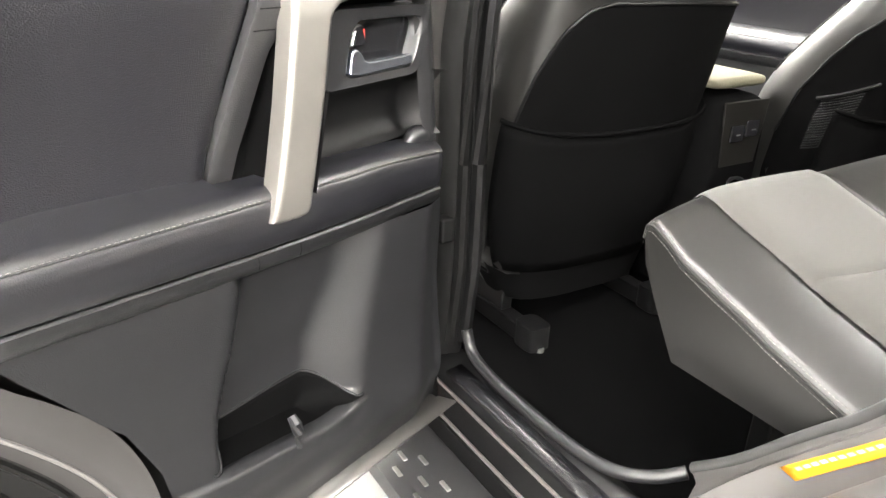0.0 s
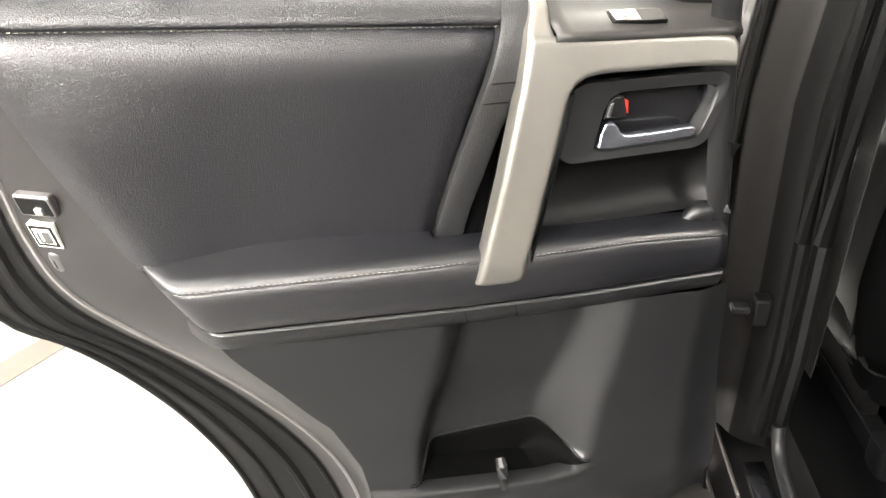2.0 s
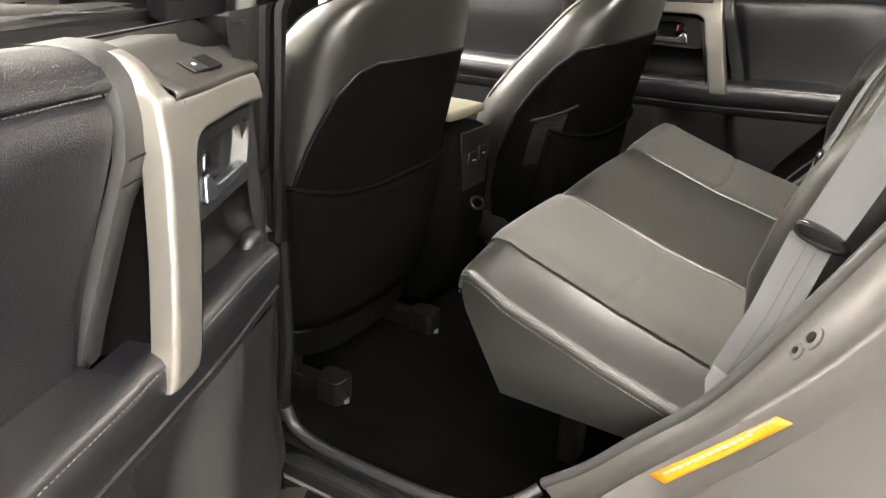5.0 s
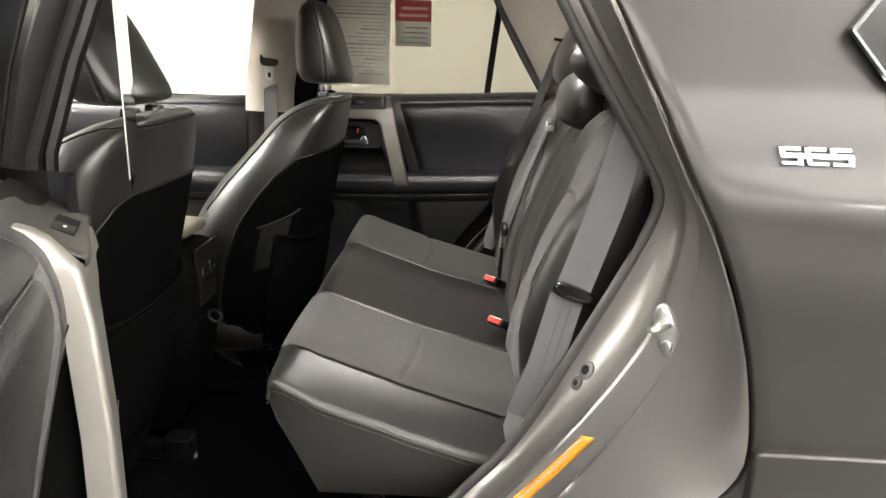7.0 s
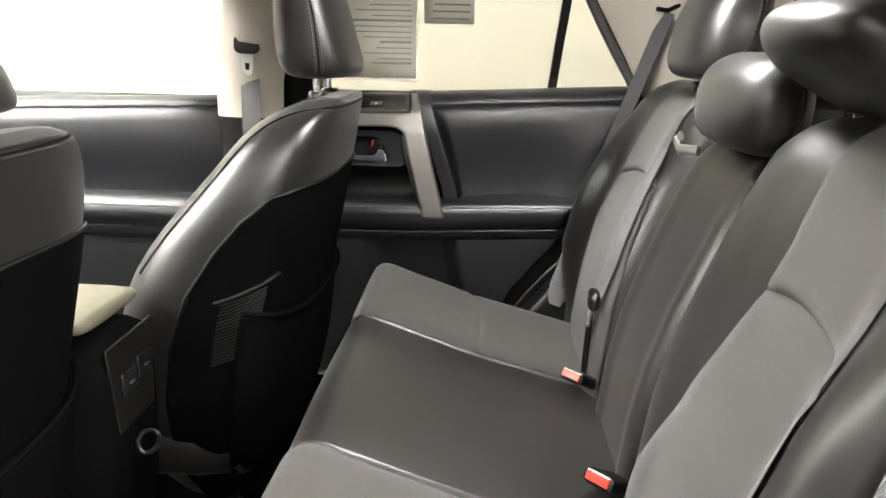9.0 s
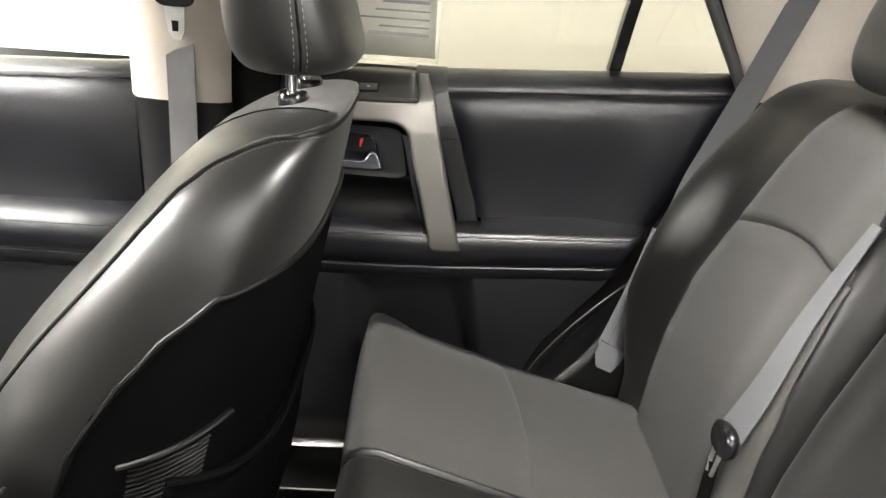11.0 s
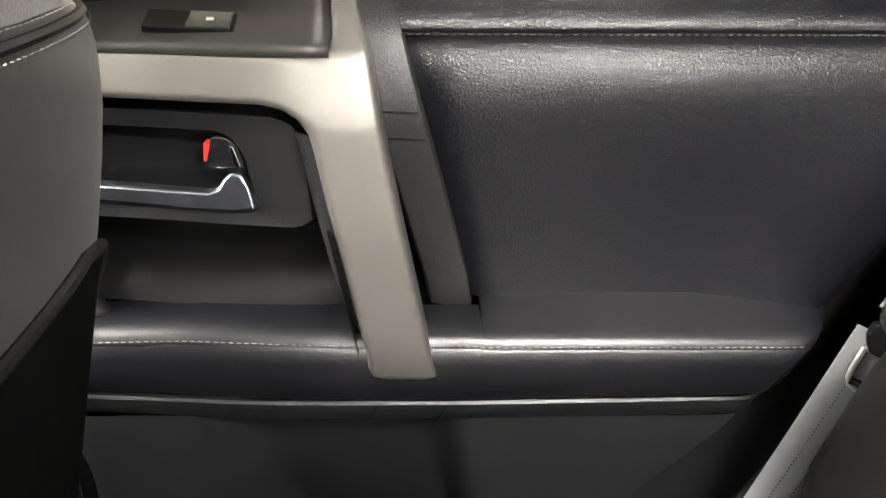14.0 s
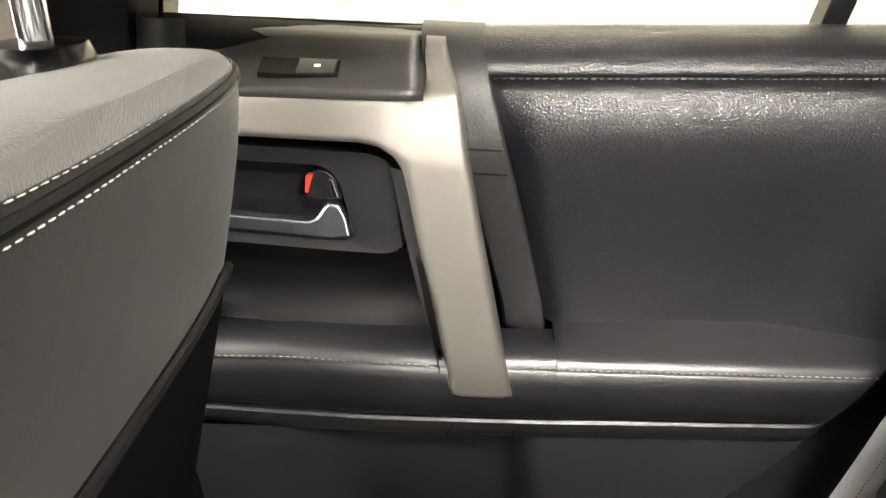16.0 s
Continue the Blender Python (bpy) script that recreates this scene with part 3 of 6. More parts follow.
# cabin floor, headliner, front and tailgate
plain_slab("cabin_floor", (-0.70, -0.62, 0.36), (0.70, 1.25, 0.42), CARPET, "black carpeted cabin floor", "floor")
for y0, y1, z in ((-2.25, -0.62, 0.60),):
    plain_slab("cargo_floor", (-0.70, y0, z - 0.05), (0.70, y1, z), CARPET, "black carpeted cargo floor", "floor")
plain_slab("headliner", (-0.64, -2.2, 1.69), (0.64, 0.62, 1.72), HEADLINER, "warm grey cloth headliner", "ceiling")
plain_slab("firewall", (-0.75, 1.22, 0.36), (0.75, 1.25, 1.25), PLASTIC, "plain black front wall of the cabin", "wall")
plain_slab("roof_panel", (-0.66, -2.2, 1.722), (0.66, 0.62, 1.76), PAINT, "dark grey metallic roof", "roof")
plain_slab("tailgate", (-0.75, -2.28, 0.5), (0.75, -2.24, 1.2), PLASTIC, "black tailgate lining", "wall")
gl = tagged(part("tailgate_window", sheet([[(x, -2.26, 1.2), (x, -2.12, 1.7)] for x in (-0.7, 0.0, 0.7)]), TINTED), "tinted tailgate window", "window", kind="structure")
gl.visible_shadow = False


def front_door(side):
    bm = sheet([[(side * (skin_x(z) - 0.90), y - 1.05, z) for z in (0.48, 0.6, 0.8, 1.0, 1.15, 1.25)] for y in (0.12, 0.5, 0.9, 1.25)])
    door = part("front_door", bm, PAINT, car, "closed front door with black padded panel", solid=0.006)
    door.matrix_basis = pose(side * 0.90, 1.05, 0)
    def put(name, bm, material, label="", **k):
        for v in bm.verts:
            v.co = (side * (v.co.x - 0.90), v.co.y - 1.05, v.co.z)
        return part(name, bm, material, door, label, **k)
    ys = list(np.linspace(0.172, 1.15, 18))
    tuck = lambda y: 0.02 * (1 - smoothstep(0.172, 0.185, y))
    bz = lambda y: -0.035 * (y - 0.16)
    put("window_sill_roll", sheet([[(x + tuck(y), y, z + bz(y)) for x, z in ((0.81, 1.25), (0.79, 1.262), (0.76, 1.262), (0.742, 1.253), (0.733, 1.245), (0.733, 1.238), (0.742, 1.236))] for y in ys]), LEATHER, sharp=60)
    put("upper_panel", sheet([[(x + tuck(y), y, z + bz(y)) for x, z in ((0.742, 1.237), (0.731, 1.234), (0.723, 1.222), (0.719, 1.20), (0.722, 1.15), (0.733, 1.08), (0.745, 1.03), (0.75, 1.01))] for y in ys]), LEATHER, "black padded upper panel", sharp=60)
    put("armrest", sheet([[(x + tuck(y) * 2, y, z) for x, z in ((0.75, 1.012), (0.735, 1.010), (0.705, 1.004), (0.692, 0.994), (0.688, 0.985), (0.691, 0.983), (0.689, 0.98), (0.690, 0.955), (0.697, 0.932), (0.703, 0.928))] for y in ys]), LEATHER, "padded black armrest", sharp=60)
    put("trim_band", sheet([[(x + tuck(y), y, z) for x, z in ((0.706, 0.928), (0.698, 0.925), (0.700, 0.91), (0.712, 0.895), (0.72, 0.893))] for y in ys]), GREY_PLASTIC)
    put("lower_panel", sheet([[(x + tuck(y), y, z) for x, z in ((0.72, 0.895), (0.718, 0.85), (0.73, 0.7), (0.72, 0.55), (0.74, 0.48))] for y in ys]), GREY_PLASTIC)
    put("stitching", stitches([(0.6885, y, 0.9865) for y in np.linspace(0.19, 1.1, 30)], [(-1, 0, 0.3)] * 30), THREAD)
    put("stitching", stitches([(0.7335, y, 1.2365 + bz(y)) for y in np.linspace(0.19, 1.1, 30)], [(-1, 0, 0.2)] * 30), THREAD)
    put("rear_face", sheet([[(x, y, z) for x, y in ((skin_x(z), 0.12), (0.89, 0.125), (0.85, 0.16), (0.74, 0.175))] for z in (0.48, 0.7, 0.9, 1.1, 1.25)]), LIT_PAINT)
    def post(line, w, name, lab=""):
        rings = [[(skin_x(z) - 0.065 + a, y + b, z) for a, b in ((-0.01, -w / 2), (-0.01, w / 2), (0.045, w / 2), (0.045, -w / 2))] for y, z in line]
        put(name, loft(rings), GLOSS_BLACK, lab, bevel=0.004)
    post([(0.165, 1.24), (0.14, 1.40), (0.105, 1.55), (0.075, 1.69)], 0.05, "window_frame", "black upright window frame")
    post([(1.15, 1.22), (1.0, 1.40), (0.8, 1.60), (0.72, 1.68)], 0.05, "window_frame", "black sloping front window frame")
    gl = put("window_pane", sheet([[(skin_x(z) - 0.045, ya + (yb - ya) * u, z) for u in (0, 0.5, 1)] for z, ya, yb in ((1.24, 0.17, 1.15), (1.4, 0.145, 1.0), (1.55, 0.11, 0.85), (1.69, 0.08, 0.72))]), CLEAR, "clear window pane")
    gl.visible_shadow = False
    return door


front_door(1)
front_door(-1)


# yellow service label on the open side's jamb, with plain print bars
def on_jamb(r, i, lift=0.0):
    """A point of the open side's jamb by its row and its step along the rows, lifted off the paint."""
    def at(r, i):
        r0, i0 = min(int(r), len(left_jamb) - 2), min(int(i), 58)
        p = lambda a, b: Vector((-left_jamb[a][b][0], left_jamb[a][b][1], left_jamb[a][b][2]))
        f, g = r - r0, i - i0
        return (p(r0, i0) * (1 - f) + p(r0 + 1, i0) * f) * (1 - g) + (p(r0, i0 + 1) * (1 - f) + p(r0 + 1, i0 + 1) * f) * g
    c = at(r, i)
    n = (at(r + 0.1, i) - c).cross(at(r, i + 0.1) - c).normalized()
    n = n if n.y > 0 else -n
    return c + n * lift


def on_label(u, v, lift):
    return on_jamb(6.25 + 0.35 * u + (0.85 - 0.1 * u) * v, 48.6 - 8.4 * u, lift)


grid = lambda u0, u1, v0, v1, lift, n: sheet([[on_label(u, v, lift) for u in np.linspace(u0, u1, n)] for v in np.linspace(v0, v1, 4)])
tag = part("jamb_label", grid(0, 1, 0, 1, 0.0022, 16), YELLOW, car, "long yellow service label on the jamb", solid=0.0008)
for k in range(12):
    u = 0.08 + 0.06 * k
    part("print_bar", grid(u, u + 0.042, 0.25, 0.5, 0.0026, 3), INK, tag)
part("print_bar", grid(0.78, 0.97, 0.10, 0.22, 0.0026, 4), INK, tag)

# round rubber plugs on the jamb
def jamb_disc(r, i, size, lift, material, name, lab="", parent=None):
    c, f = on_jamb(r, i), (on_jamb(r, i, 1.0) - on_jamb(r, i)).normalized()
    u = f.cross(Vector((0, 0, 1))).normalized()
    w = f.cross(u)
    return part(name, loft([[c + f * h + size * k * (math.cos(a) * u + math.sin(a) * w) for a in [2 * math.pi * m / 18 for m in range(18)]] for h, k in ((-0.004, 1), (lift - 0.001, 1), (lift, 0.85))]), material, parent or car, lab)


plug = jamb_disc(2.2, 36.2, 0.016, 0.004, PLUG, "jamb_plug", "dark rubber plug on the jamb")
jamb_disc(2.2, 36.2, 0.008, 0.006, RUBBER, "plug_centre", "", plug)
plug = jamb_disc(2.15, 37.4, 0.012, 0.004, PLUG, "jamb_plug", "dark rubber plug on the jamb")
jamb_disc(2.15, 37.4, 0.005, 0.006, RUBBER, "plug_screw", "", plug)
# striker: an oval plate on the jamb with a loop that stands off it
base, way = on_jamb(6.6, 31.2), (on_jamb(6.6, 31.2, 1.0) - on_jamb(6.6, 31.2)).normalized()
way = (way + Vector((0.0, 0.5, -0.1))).normalized()
tall = (Vector((0.12, 0.30, 0.95)) - way * way.dot(Vector((0.12, 0.30, 0.95)))).normalized()
wide = way.cross(tall)
oval = [(math.cos(a), math.sin(a)) for a in [2 * math.pi * k / 24 for k in range(24)]]
st = part("striker", loft([[base + way * h + wide * 0.017 * f * a + tall * 0.039 * f * b for a, b in oval] for h, f in ((-0.004, 1), (0.005, 1), (0.0065, 0.92))]), STEEL, car, "zinc-plated door striker")
part("striker_loop", tube([base + way * h + wide * w + tall * 0.008 for h, w in ((0.003, 0.009), (0.030, 0.009), (0.037, 0.005), (0.039, 0.0), (0.037, -0.005), (0.030, -0.009), (0.003, -0.009))], 0.0045, 10), STEEL, st)
for q in (-0.022, 0.025):
    part("striker_bolt", loft([[base + way * h + wide * 0.0085 * f * a + tall * (q + 0.0085 * f * b) for a, b in oval] for h, f in ((0.005, 1), (0.011, 1), (0.012, 0.8))]), STEEL, st)

# lit lamp in the headliner
lamp = empty("dome_lamp", pose(0, -0.64, 1.69), "lit cabin lamp with a frosted lens", "ceiling light")
part("lamp_rim", loft([blob for blob in [[(0.085 * a, 0.115 * q, z) for a, q in [(math.copysign(abs(math.cos(t)) ** 0.5, math.cos(t)), math.copysign(abs(math.sin(t)) ** 0.5, math.sin(t))) for t in [2 * math.pi * k / 28 for k in range(28)]]] for z in (-0.0005, -0.010)]]), BEIGE, lamp, bevel=0.002)
part("lamp_lens", loft([[(0.07 * a, 0.10 * q, z) for a, q in [(math.copysign(abs(math.cos(t)) ** 0.5, math.cos(t)), math.copysign(abs(math.sin(t)) ** 0.5, math.sin(t))) for t in [2 * math.pi * k / 28 for k in range(28)]]] for z in (-0.0105, -0.014)]), DOME_M, lamp, "glowing frosted lens")


# ---- the rear doors: one plan in the closed position on the right side, mirrored for the left ----
HINGE_X, HINGE_Y = 0.8896, 0.0859
# edges of the door as lines of (y, z): inner panel, shut face, outer skin
EDGE_IN = [(-0.878, 1.285), (-0.831, 1.192), (-0.765, 1.045), (-0.709, 0.947), (-0.675, 0.893), (-0.625, 0.846), (-0.578, 0.793), (-0.545, 0.721), (-0.530, 0.640), (-0.525, 0.540)]
EDGE_MID = [(-0.915, 1.285), (-0.888, 1.180), (-0.876, 1.108), (-0.870, 1.055), (-0.848, 0.984), (-0.797, 0.930), (-0.703, 0.847), (-0.622, 0.756), (-0.568, 0.676), (-0.540, 0.591), (-0.535, 0.530)]
EDGE_OUT = [(-0.965, 1.285), (-0.968, 1.150), (-0.968, 0.990), (-0.955, 0.912), (-0.880, 0.872), (-0.790, 0.770), (-0.725, 0.655), (-0.690, 0.550), (-0.685, 0.510)]
edge_y = curve_of([(z, y) for y, z in EDGE_IN])
belt_z = lambda y: 1.250 + (-y - 0.361) * 0.05          # top stitch line
arm_z = curve_of([(-0.75, 1.0215), (-0.402, 1.0095), (-0.20, 1.003), (-0.06, 0.990)])   # armrest stitch line
seam_z = curve_of([(-0.70, 0.9615), (-0.413, 0.947), (-0.075, 0.936), (0.0, 0.932)])
front_y = curve_of([(1.285, -0.082), (1.198, -0.076), (0.988, -0.053), (0.818, -0.033), (0.668, -0.014), (0.54, -0.012)])
strip_y = curve_of([(1.285, -0.356), (1.252, -0.361), (1.219, -0.371), (1.195, -0.379), (1.157, -0.391), (1.121, -0.402), (1.08, -0.414), (1.045, -0.425), (1.0, -0.434)])


def rear_door(side, m, label):
    """side: 1 right, -1 left. All points are given as on the right and carried to the hinge's frame."""
    door = None
    P = lambda x, y, z: (side * (x - HINGE_X), y - HINGE_Y, z)

    def put(name, bm, material, label="", parent=None, **k):
        for v in bm.verts:
            v.co = P(*v.co)
        return part(name, bm, material, parent or door, label, **k)

    # painted shell: shut face, outer skin and inner skin
    n = 44
    inn, mid, out = (resample(smooth_line(e, 2), n) for e in (EDGE_IN, EDGE_MID, EDGE_OUT))
    rows = [[(0.745, y, z) for y, z in inn], [(0.775, 0.35 * a[0] + 0.65 * b[0], 0.35 * a[1] + 0.65 * b[1]) for a, b in zip(inn, mid)],
            [(0.80, y, z) for y, z in mid], [(0.812, 0.85 * a[0] + 0.15 * b[0], 0.85 * a[1] + 0.15 * b[1]) for a, b in zip(mid, out)],
            [(0.862, 0.2 * a[0] + 0.8 * b[0], 0.2 * a[1] + 0.8 * b[1]) for a, b in zip(mid, out)],
            [(0.885, y, z) for y, z in out], [(0.905, y - 0.012, z) for y, z in out], [(0.918, y - 0.014, z) for y, z in out], [(0.925, y - 0.008, z) for y, z in out]]
    skin = out + [(0.075, 0.51), (0.06, 0.75), (0.02, 1.285)]
    bm = slab([(y - 0.004, min(z, 1.238)) for y, z in skin], lambda y, z: 0.93 - 0.35 * max(0, z - 1.0) ** 2, lambda y, z: 0.922 - 0.35 * max(0, z - 1.0) ** 2)
    for v in bm.verts:
        v.co = P(*v.co)
    door = part("rear_door", bm, PAINT, car, label)
    door.matrix_basis = m
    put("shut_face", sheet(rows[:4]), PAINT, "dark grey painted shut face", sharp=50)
    # fold of the same paint, its bright highlight put into the lighter colour
    put("shut_face_fold", tube([(0.801, y, z) for y, z in resample(smooth_line(EDGE_MID, 3), 90)], 0.0045, 8, up=(1, 0, 0)), LIT_PAINT, "painted fold along the shut face, highlight in its colour")
    put("seal_channel", sheet(rows[3:6]), RUBBER, "black rubber seal along the door edge", sharp=50)
    put("door_edge", sheet(rows[5:]), LIT_PAINT, sharp=50)
    core = inn + [(-0.02, 0.53), (-0.035, 0.75), (-0.07, 1.28)]
    put("inner_skin", slab(core, lambda y, z: 0.800, lambda y, z: 0.806), PLASTIC)
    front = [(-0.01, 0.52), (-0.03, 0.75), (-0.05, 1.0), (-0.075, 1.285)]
    # black for the weatherstrip and for the shade on the painted edge
    put("shaded_front_face", sheet([[(x, y + d, z) for y, z in front] for x, d in ((0.74, -0.004), (0.78, 0.01), (0.80, 0.03), (0.86, 0.05), (0.915, 0.055), (0.922, 0.08))]), RUBBER, "weatherstrip and shaded paint of the front edge, in black", solid=0.003)
    under = [(-0.53, 0.53), (-0.3, 0.52), (-0.01, 0.52)]
    put("bottom_face", sheet([[(x, y, z + d) for y, z in under] for x, d in ((0.70, 0.012), (0.76, 0.0), (0.86, -0.01), (0.922, -0.01))]), LIT_PAINT, solid=0.003)
    # rubber seals on the shut face
    for k, (f, x, r) in enumerate(((0.16, 0.818, 0.006), (0.42, 0.838, 0.009), (0.70, 0.858, 0.006), (0.95, 0.884, 0.006))):
        line = [(x, a[0] * (1 - f) + b[0] * f, a[1] * (1 - f) + b[1] * f) for a, b in zip(mid, out)]
        put("door_seal", tube([(x, y - 0.004, z - 0.004) for x, y, z in line[6:]], r, 8, up=(1, 0, 0)), RUBBER, "black rubber door seal")
    # stickers and plugs on the shut face
    U, V, N = Vector((0.4894, -0.8721, 0.0)), Vector((-0.2331, -0.1308, 0.9636)), Vector((-0.8403, -0.4716, -0.2672))
    def on_face(y, z, w, h, material, name, label="", lift=0.002, bevel=0.0, x=0.781, du=0.0, dv=0.0):
        c = Vector((x, y, z)) + U * du + V * dv
        ring = [(-w / 2, -h / 2), (w / 2, -h / 2), (w / 2, h / 2), (-w / 2, h / 2)]
        bm = loft([[c + U * a + V * q + N * l for a, q in ring] for l in (-0.006, lift)])
        return put(name, bm, material, label, bevel=bevel)
    on_face(-0.839, 1.064, 0.031, 0.031, WHITE, "label_sticker", "white child-lock label with a dark pictogram", 0.0075)
    on_face(-0.839, 1.064, 0.028, 0.027, RUBBER, "pictogram", "", 0.0080)
    on_face(-0.839, 1.064, 0.021, 0.020, WHITE, "pictogram_ground", "", 0.0085)
    on_face(-0.839, 1.064, 0.009, 0.013, PLUG, "pictogram_mark", "", 0.0092, 0, 0.781, -0.004, 0.0)
    on_face(-0.839, 1.064, 0.003, 0.012, PLUG, "pictogram_mark", "", 0.0092, 0, 0.781, 0.006, -0.001)
    on_face(-0.839, 1.064, 0.014, 0.0025, PLUG, "pictogram_mark", "", 0.0092, 0, 0.781, 0.0, -0.0075)
    on_face(-0.838, 1.027, 0.019, 0.030, PLUG, "rubber_plug", "", 0.010, 0.0085, 0.792)
    on_face(-0.838, 1.027, 0.006, 0.016, RUBBER, "plug_slot", "", 0.0104, 0.0028, 0.792)
    on_face(-0.838, 1.101, 0.044, 0.026, LIT_PAINT, "slot_rim", "", 0.0064, 0.003, 0.768)
    on_face(-0.838, 1.101, 0.040, 0.022, RUBBER, "child_lock_slot", "", 0.007, 0.002, 0.768)
    on_face(-0.832, 1.098, 0.010, 0.008, STEEL, "child_lock_lever", "", 0.011, 0.002, 0.766)

    # window sill roll along the top
    rows = []
    for y in np.linspace(-0.3555, -0.882, 22):
        d = belt_z(y) - 1.250
        rows.append([(x, y, z + d) for x, z in ((0.83, 1.262), (0.818, 1.276), (0.80, 1.284), (0.775, 1.285), (0.750, 1.280), (0.734, 1.271), (0.726, 1.262), (0.723, 1.2555), (0.725, 1.252), (0.735, 1.250))])
    put("window_sill_roll", sheet(rows), LEATHER, "black padded roll under the window", sharp=60)
    rows = []
    for y in np.linspace(front_y(1.28), -0.3555, 14):
        d = belt_z(y) - 1.250
        rows.append([(x, y, z + d) for x, z in ((0.83, 1.262), (0.818, 1.276), (0.805, 1.283), (0.790, 1.2845), (0.777, 1.282), (0.770, 1.276), (0.768, 1.268), (0.775, 1.262))])
    put("front_sill_trim", sheet(rows), PLASTIC, sharp=60)

    # leather upper panel between the strip and the slanted rear edge
    prof = [(1.252, 0.734), (1.2495, 0.724), (1.244, 0.7165), (1.235, 0.7125), (1.222, 0.7105), (1.205, 0.7115), (1.18, 0.716), (1.15, 0.7225), (1.12, 0.7285), (1.09, 0.7335), (1.065, 0.737), (1.045, 0.739), (1.025, 0.740)]
    rows = []
    for z, x in prof:
        row = []
        for i in range(29):
            u = i / 28
            a, b = strip_y(z), edge_y(z + 0.01) + 0.004
            y = a + (b - a) * u
            zz = z + (belt_z(y) - 1.25) * smoothstep(1.06, 1.25, z)
            tuck = 0.012 * (1 - smoothstep(0, 0.05, u)) + 0.016 * smoothstep(0.93, 1.0, u)
            row.append((x + tuck - 0.004 * math.sin(math.pi * u) - 0.014 * smoothstep(0.55, 0.95, u) * smoothstep(1.22, 1.15, z), y, zz))
        rows.append(row)
    put("upper_panel", sheet(rows), LEATHER, "grained black leather upper panel", sharp=60)
    edge = [(0.7225, y, belt_z(y) + 0.0012) for y in np.linspace(-0.366, -0.865, 40)]
    put("stitching", stitches(edge, [(-1, 0, 0.25)] * 40), THREAD, "pale grey stitching")

    # armrest: shelf, rounded nose and padded face; the seam below it
    rows = []
    for u in np.linspace(0, 1, 30):
        u = u ** 1.6
        row = []
        prof = lambda a, s: [(0.7485, a + 0.018), (0.7435, a + 0.0165), (0.728, a + 0.0145), (0.712, a + 0.0125), (0.698, a + 0.0095), (0.690, a + 0.0055), (0.6855, a + 0.0005), (0.6845, a - 0.003), (0.6865, a - 0.0045), (0.6845, a - 0.007),
                             (0.684, a - 0.02), (0.6865, a - 0.035), (0.6905, s + 0.006), (0.6955, s + 0.0015), (0.700, s)]
        for k in range(15):
            y = -0.60
            for _ in range(3):      # settle y on the line that runs from the slanted edge to the strip
                z = prof(arm_z(y), seam_z(y))[k][1]
                y0 = edge_y(z) + 0.003
                y = y0 + (-0.438 - y0) * u
            x, z = prof(arm_z(y), seam_z(y))[k]
            x = x + (0.746 - x) * max(0.0, 1 - u / 0.13) ** 2.2 if x < 0.746 else x
            z += 0.011 * math.sin(math.pi * u) * smoothstep(0.705, 0.747, prof(0, 0)[k][0])
            row.append((x, y, z))
        rows.append(row)
    rows.insert(0, [(0.752, y, z) for x, y, z in rows[0]])
    put("armrest", sheet(rows), SMOOTH_LEATHER, "padded black leather armrest", sharp=60)
    rows = []
    for y in np.linspace(-0.438, -0.060, 30):
        a = arm_z(y)
        row = [(0.735, a + 0.011), (0.712, a + 0.011), (0.700, a + 0.0095), (0.692, a + 0.0055), (0.6875, a + 0.0005), (0.6865, a - 0.003), (0.6885, a - 0.0045), (0.6865, a - 0.007),
               (0.6855, a - 0.02), (0.6875, a - 0.035), (0.6905, seam_z(y) + 0.006), (0.6955, seam_z(y) + 0.0015), (0.700, seam_z(y))]
        w = 0.014 * smoothstep(-0.35, -0.06, y) + 0.03 * smoothstep(-0.075, -0.060, y)
        rows.append([(x + w, y, z) for x, z in row])
    put("front_armrest", sheet(rows), SMOOTH_LEATHER, sharp=60)
    for lo, hi in ((-0.715, -0.408), (-0.336, -0.075)):
        line, nor = [], []
        for y in np.linspace(lo, hi, 40):
            w = 0.014 * smoothstep(-0.35, -0.06, y) if y > -0.438 else 0
            line.append((0.6835 + w + (0.0018 if y > -0.438 else 0), y, arm_z(y) - 0.0005))
            nor.append((-1, 0, 0.3))
        put("stitching", stitches(line, nor), THREAD, "pale grey stitching")

    # trim band under the seam
    rows = []
    for y in list(np.linspace(-0.716, -0.67, 10)) + list(np.linspace(-0.66, -0.050, 34)):
        s = seam_z(y)
        w = 0.012 * smoothstep(-0.3, -0.04, y) + 0.03 * smoothstep(-0.068, -0.050, y) + 0.045 * max(0.0, (-0.672 - y) / 0.044) ** 2.0
        rows.append([(x + w, y, z) for x, z in ((0.704, s - 0.0005), (0.6965, s - 0.0015), (0.6945, s - 0.004), (0.6965, s - 0.012), (0.7025, s - 0.0245), (0.7075, s - 0.028))])
    put("trim_band", sheet(rows), GREY_PLASTIC, "charcoal plastic trim band")
    for y0 in (-0.412, -0.351):
        put("band_joint", sheet([[(0.6938, y0 - 0.0007, seam_z(y0) - 0.004), (0.6960, y0 - 0.0007 + 0.003, seam_z(y0) - 0.014), (0.7018, y0 + 0.005, seam_z(y0) - 0.0245)], [(0.6938, y0 + 0.0007, seam_z(y0) - 0.004), (0.6960, y0 + 0.0037, seam_z(y0) - 0.014), (0.7018, y0 + 0.0064, seam_z(y0) - 0.0245)]]), RUBBER)

    # lower panel with the map pocket
    rows = []
    lip = curve_of([(-0.60, 0.690), (-0.487, 0.669), (-0.386, 0.657), (-0.305, 0.648), (-0.225, 0.650), (0.0, 0.66)])
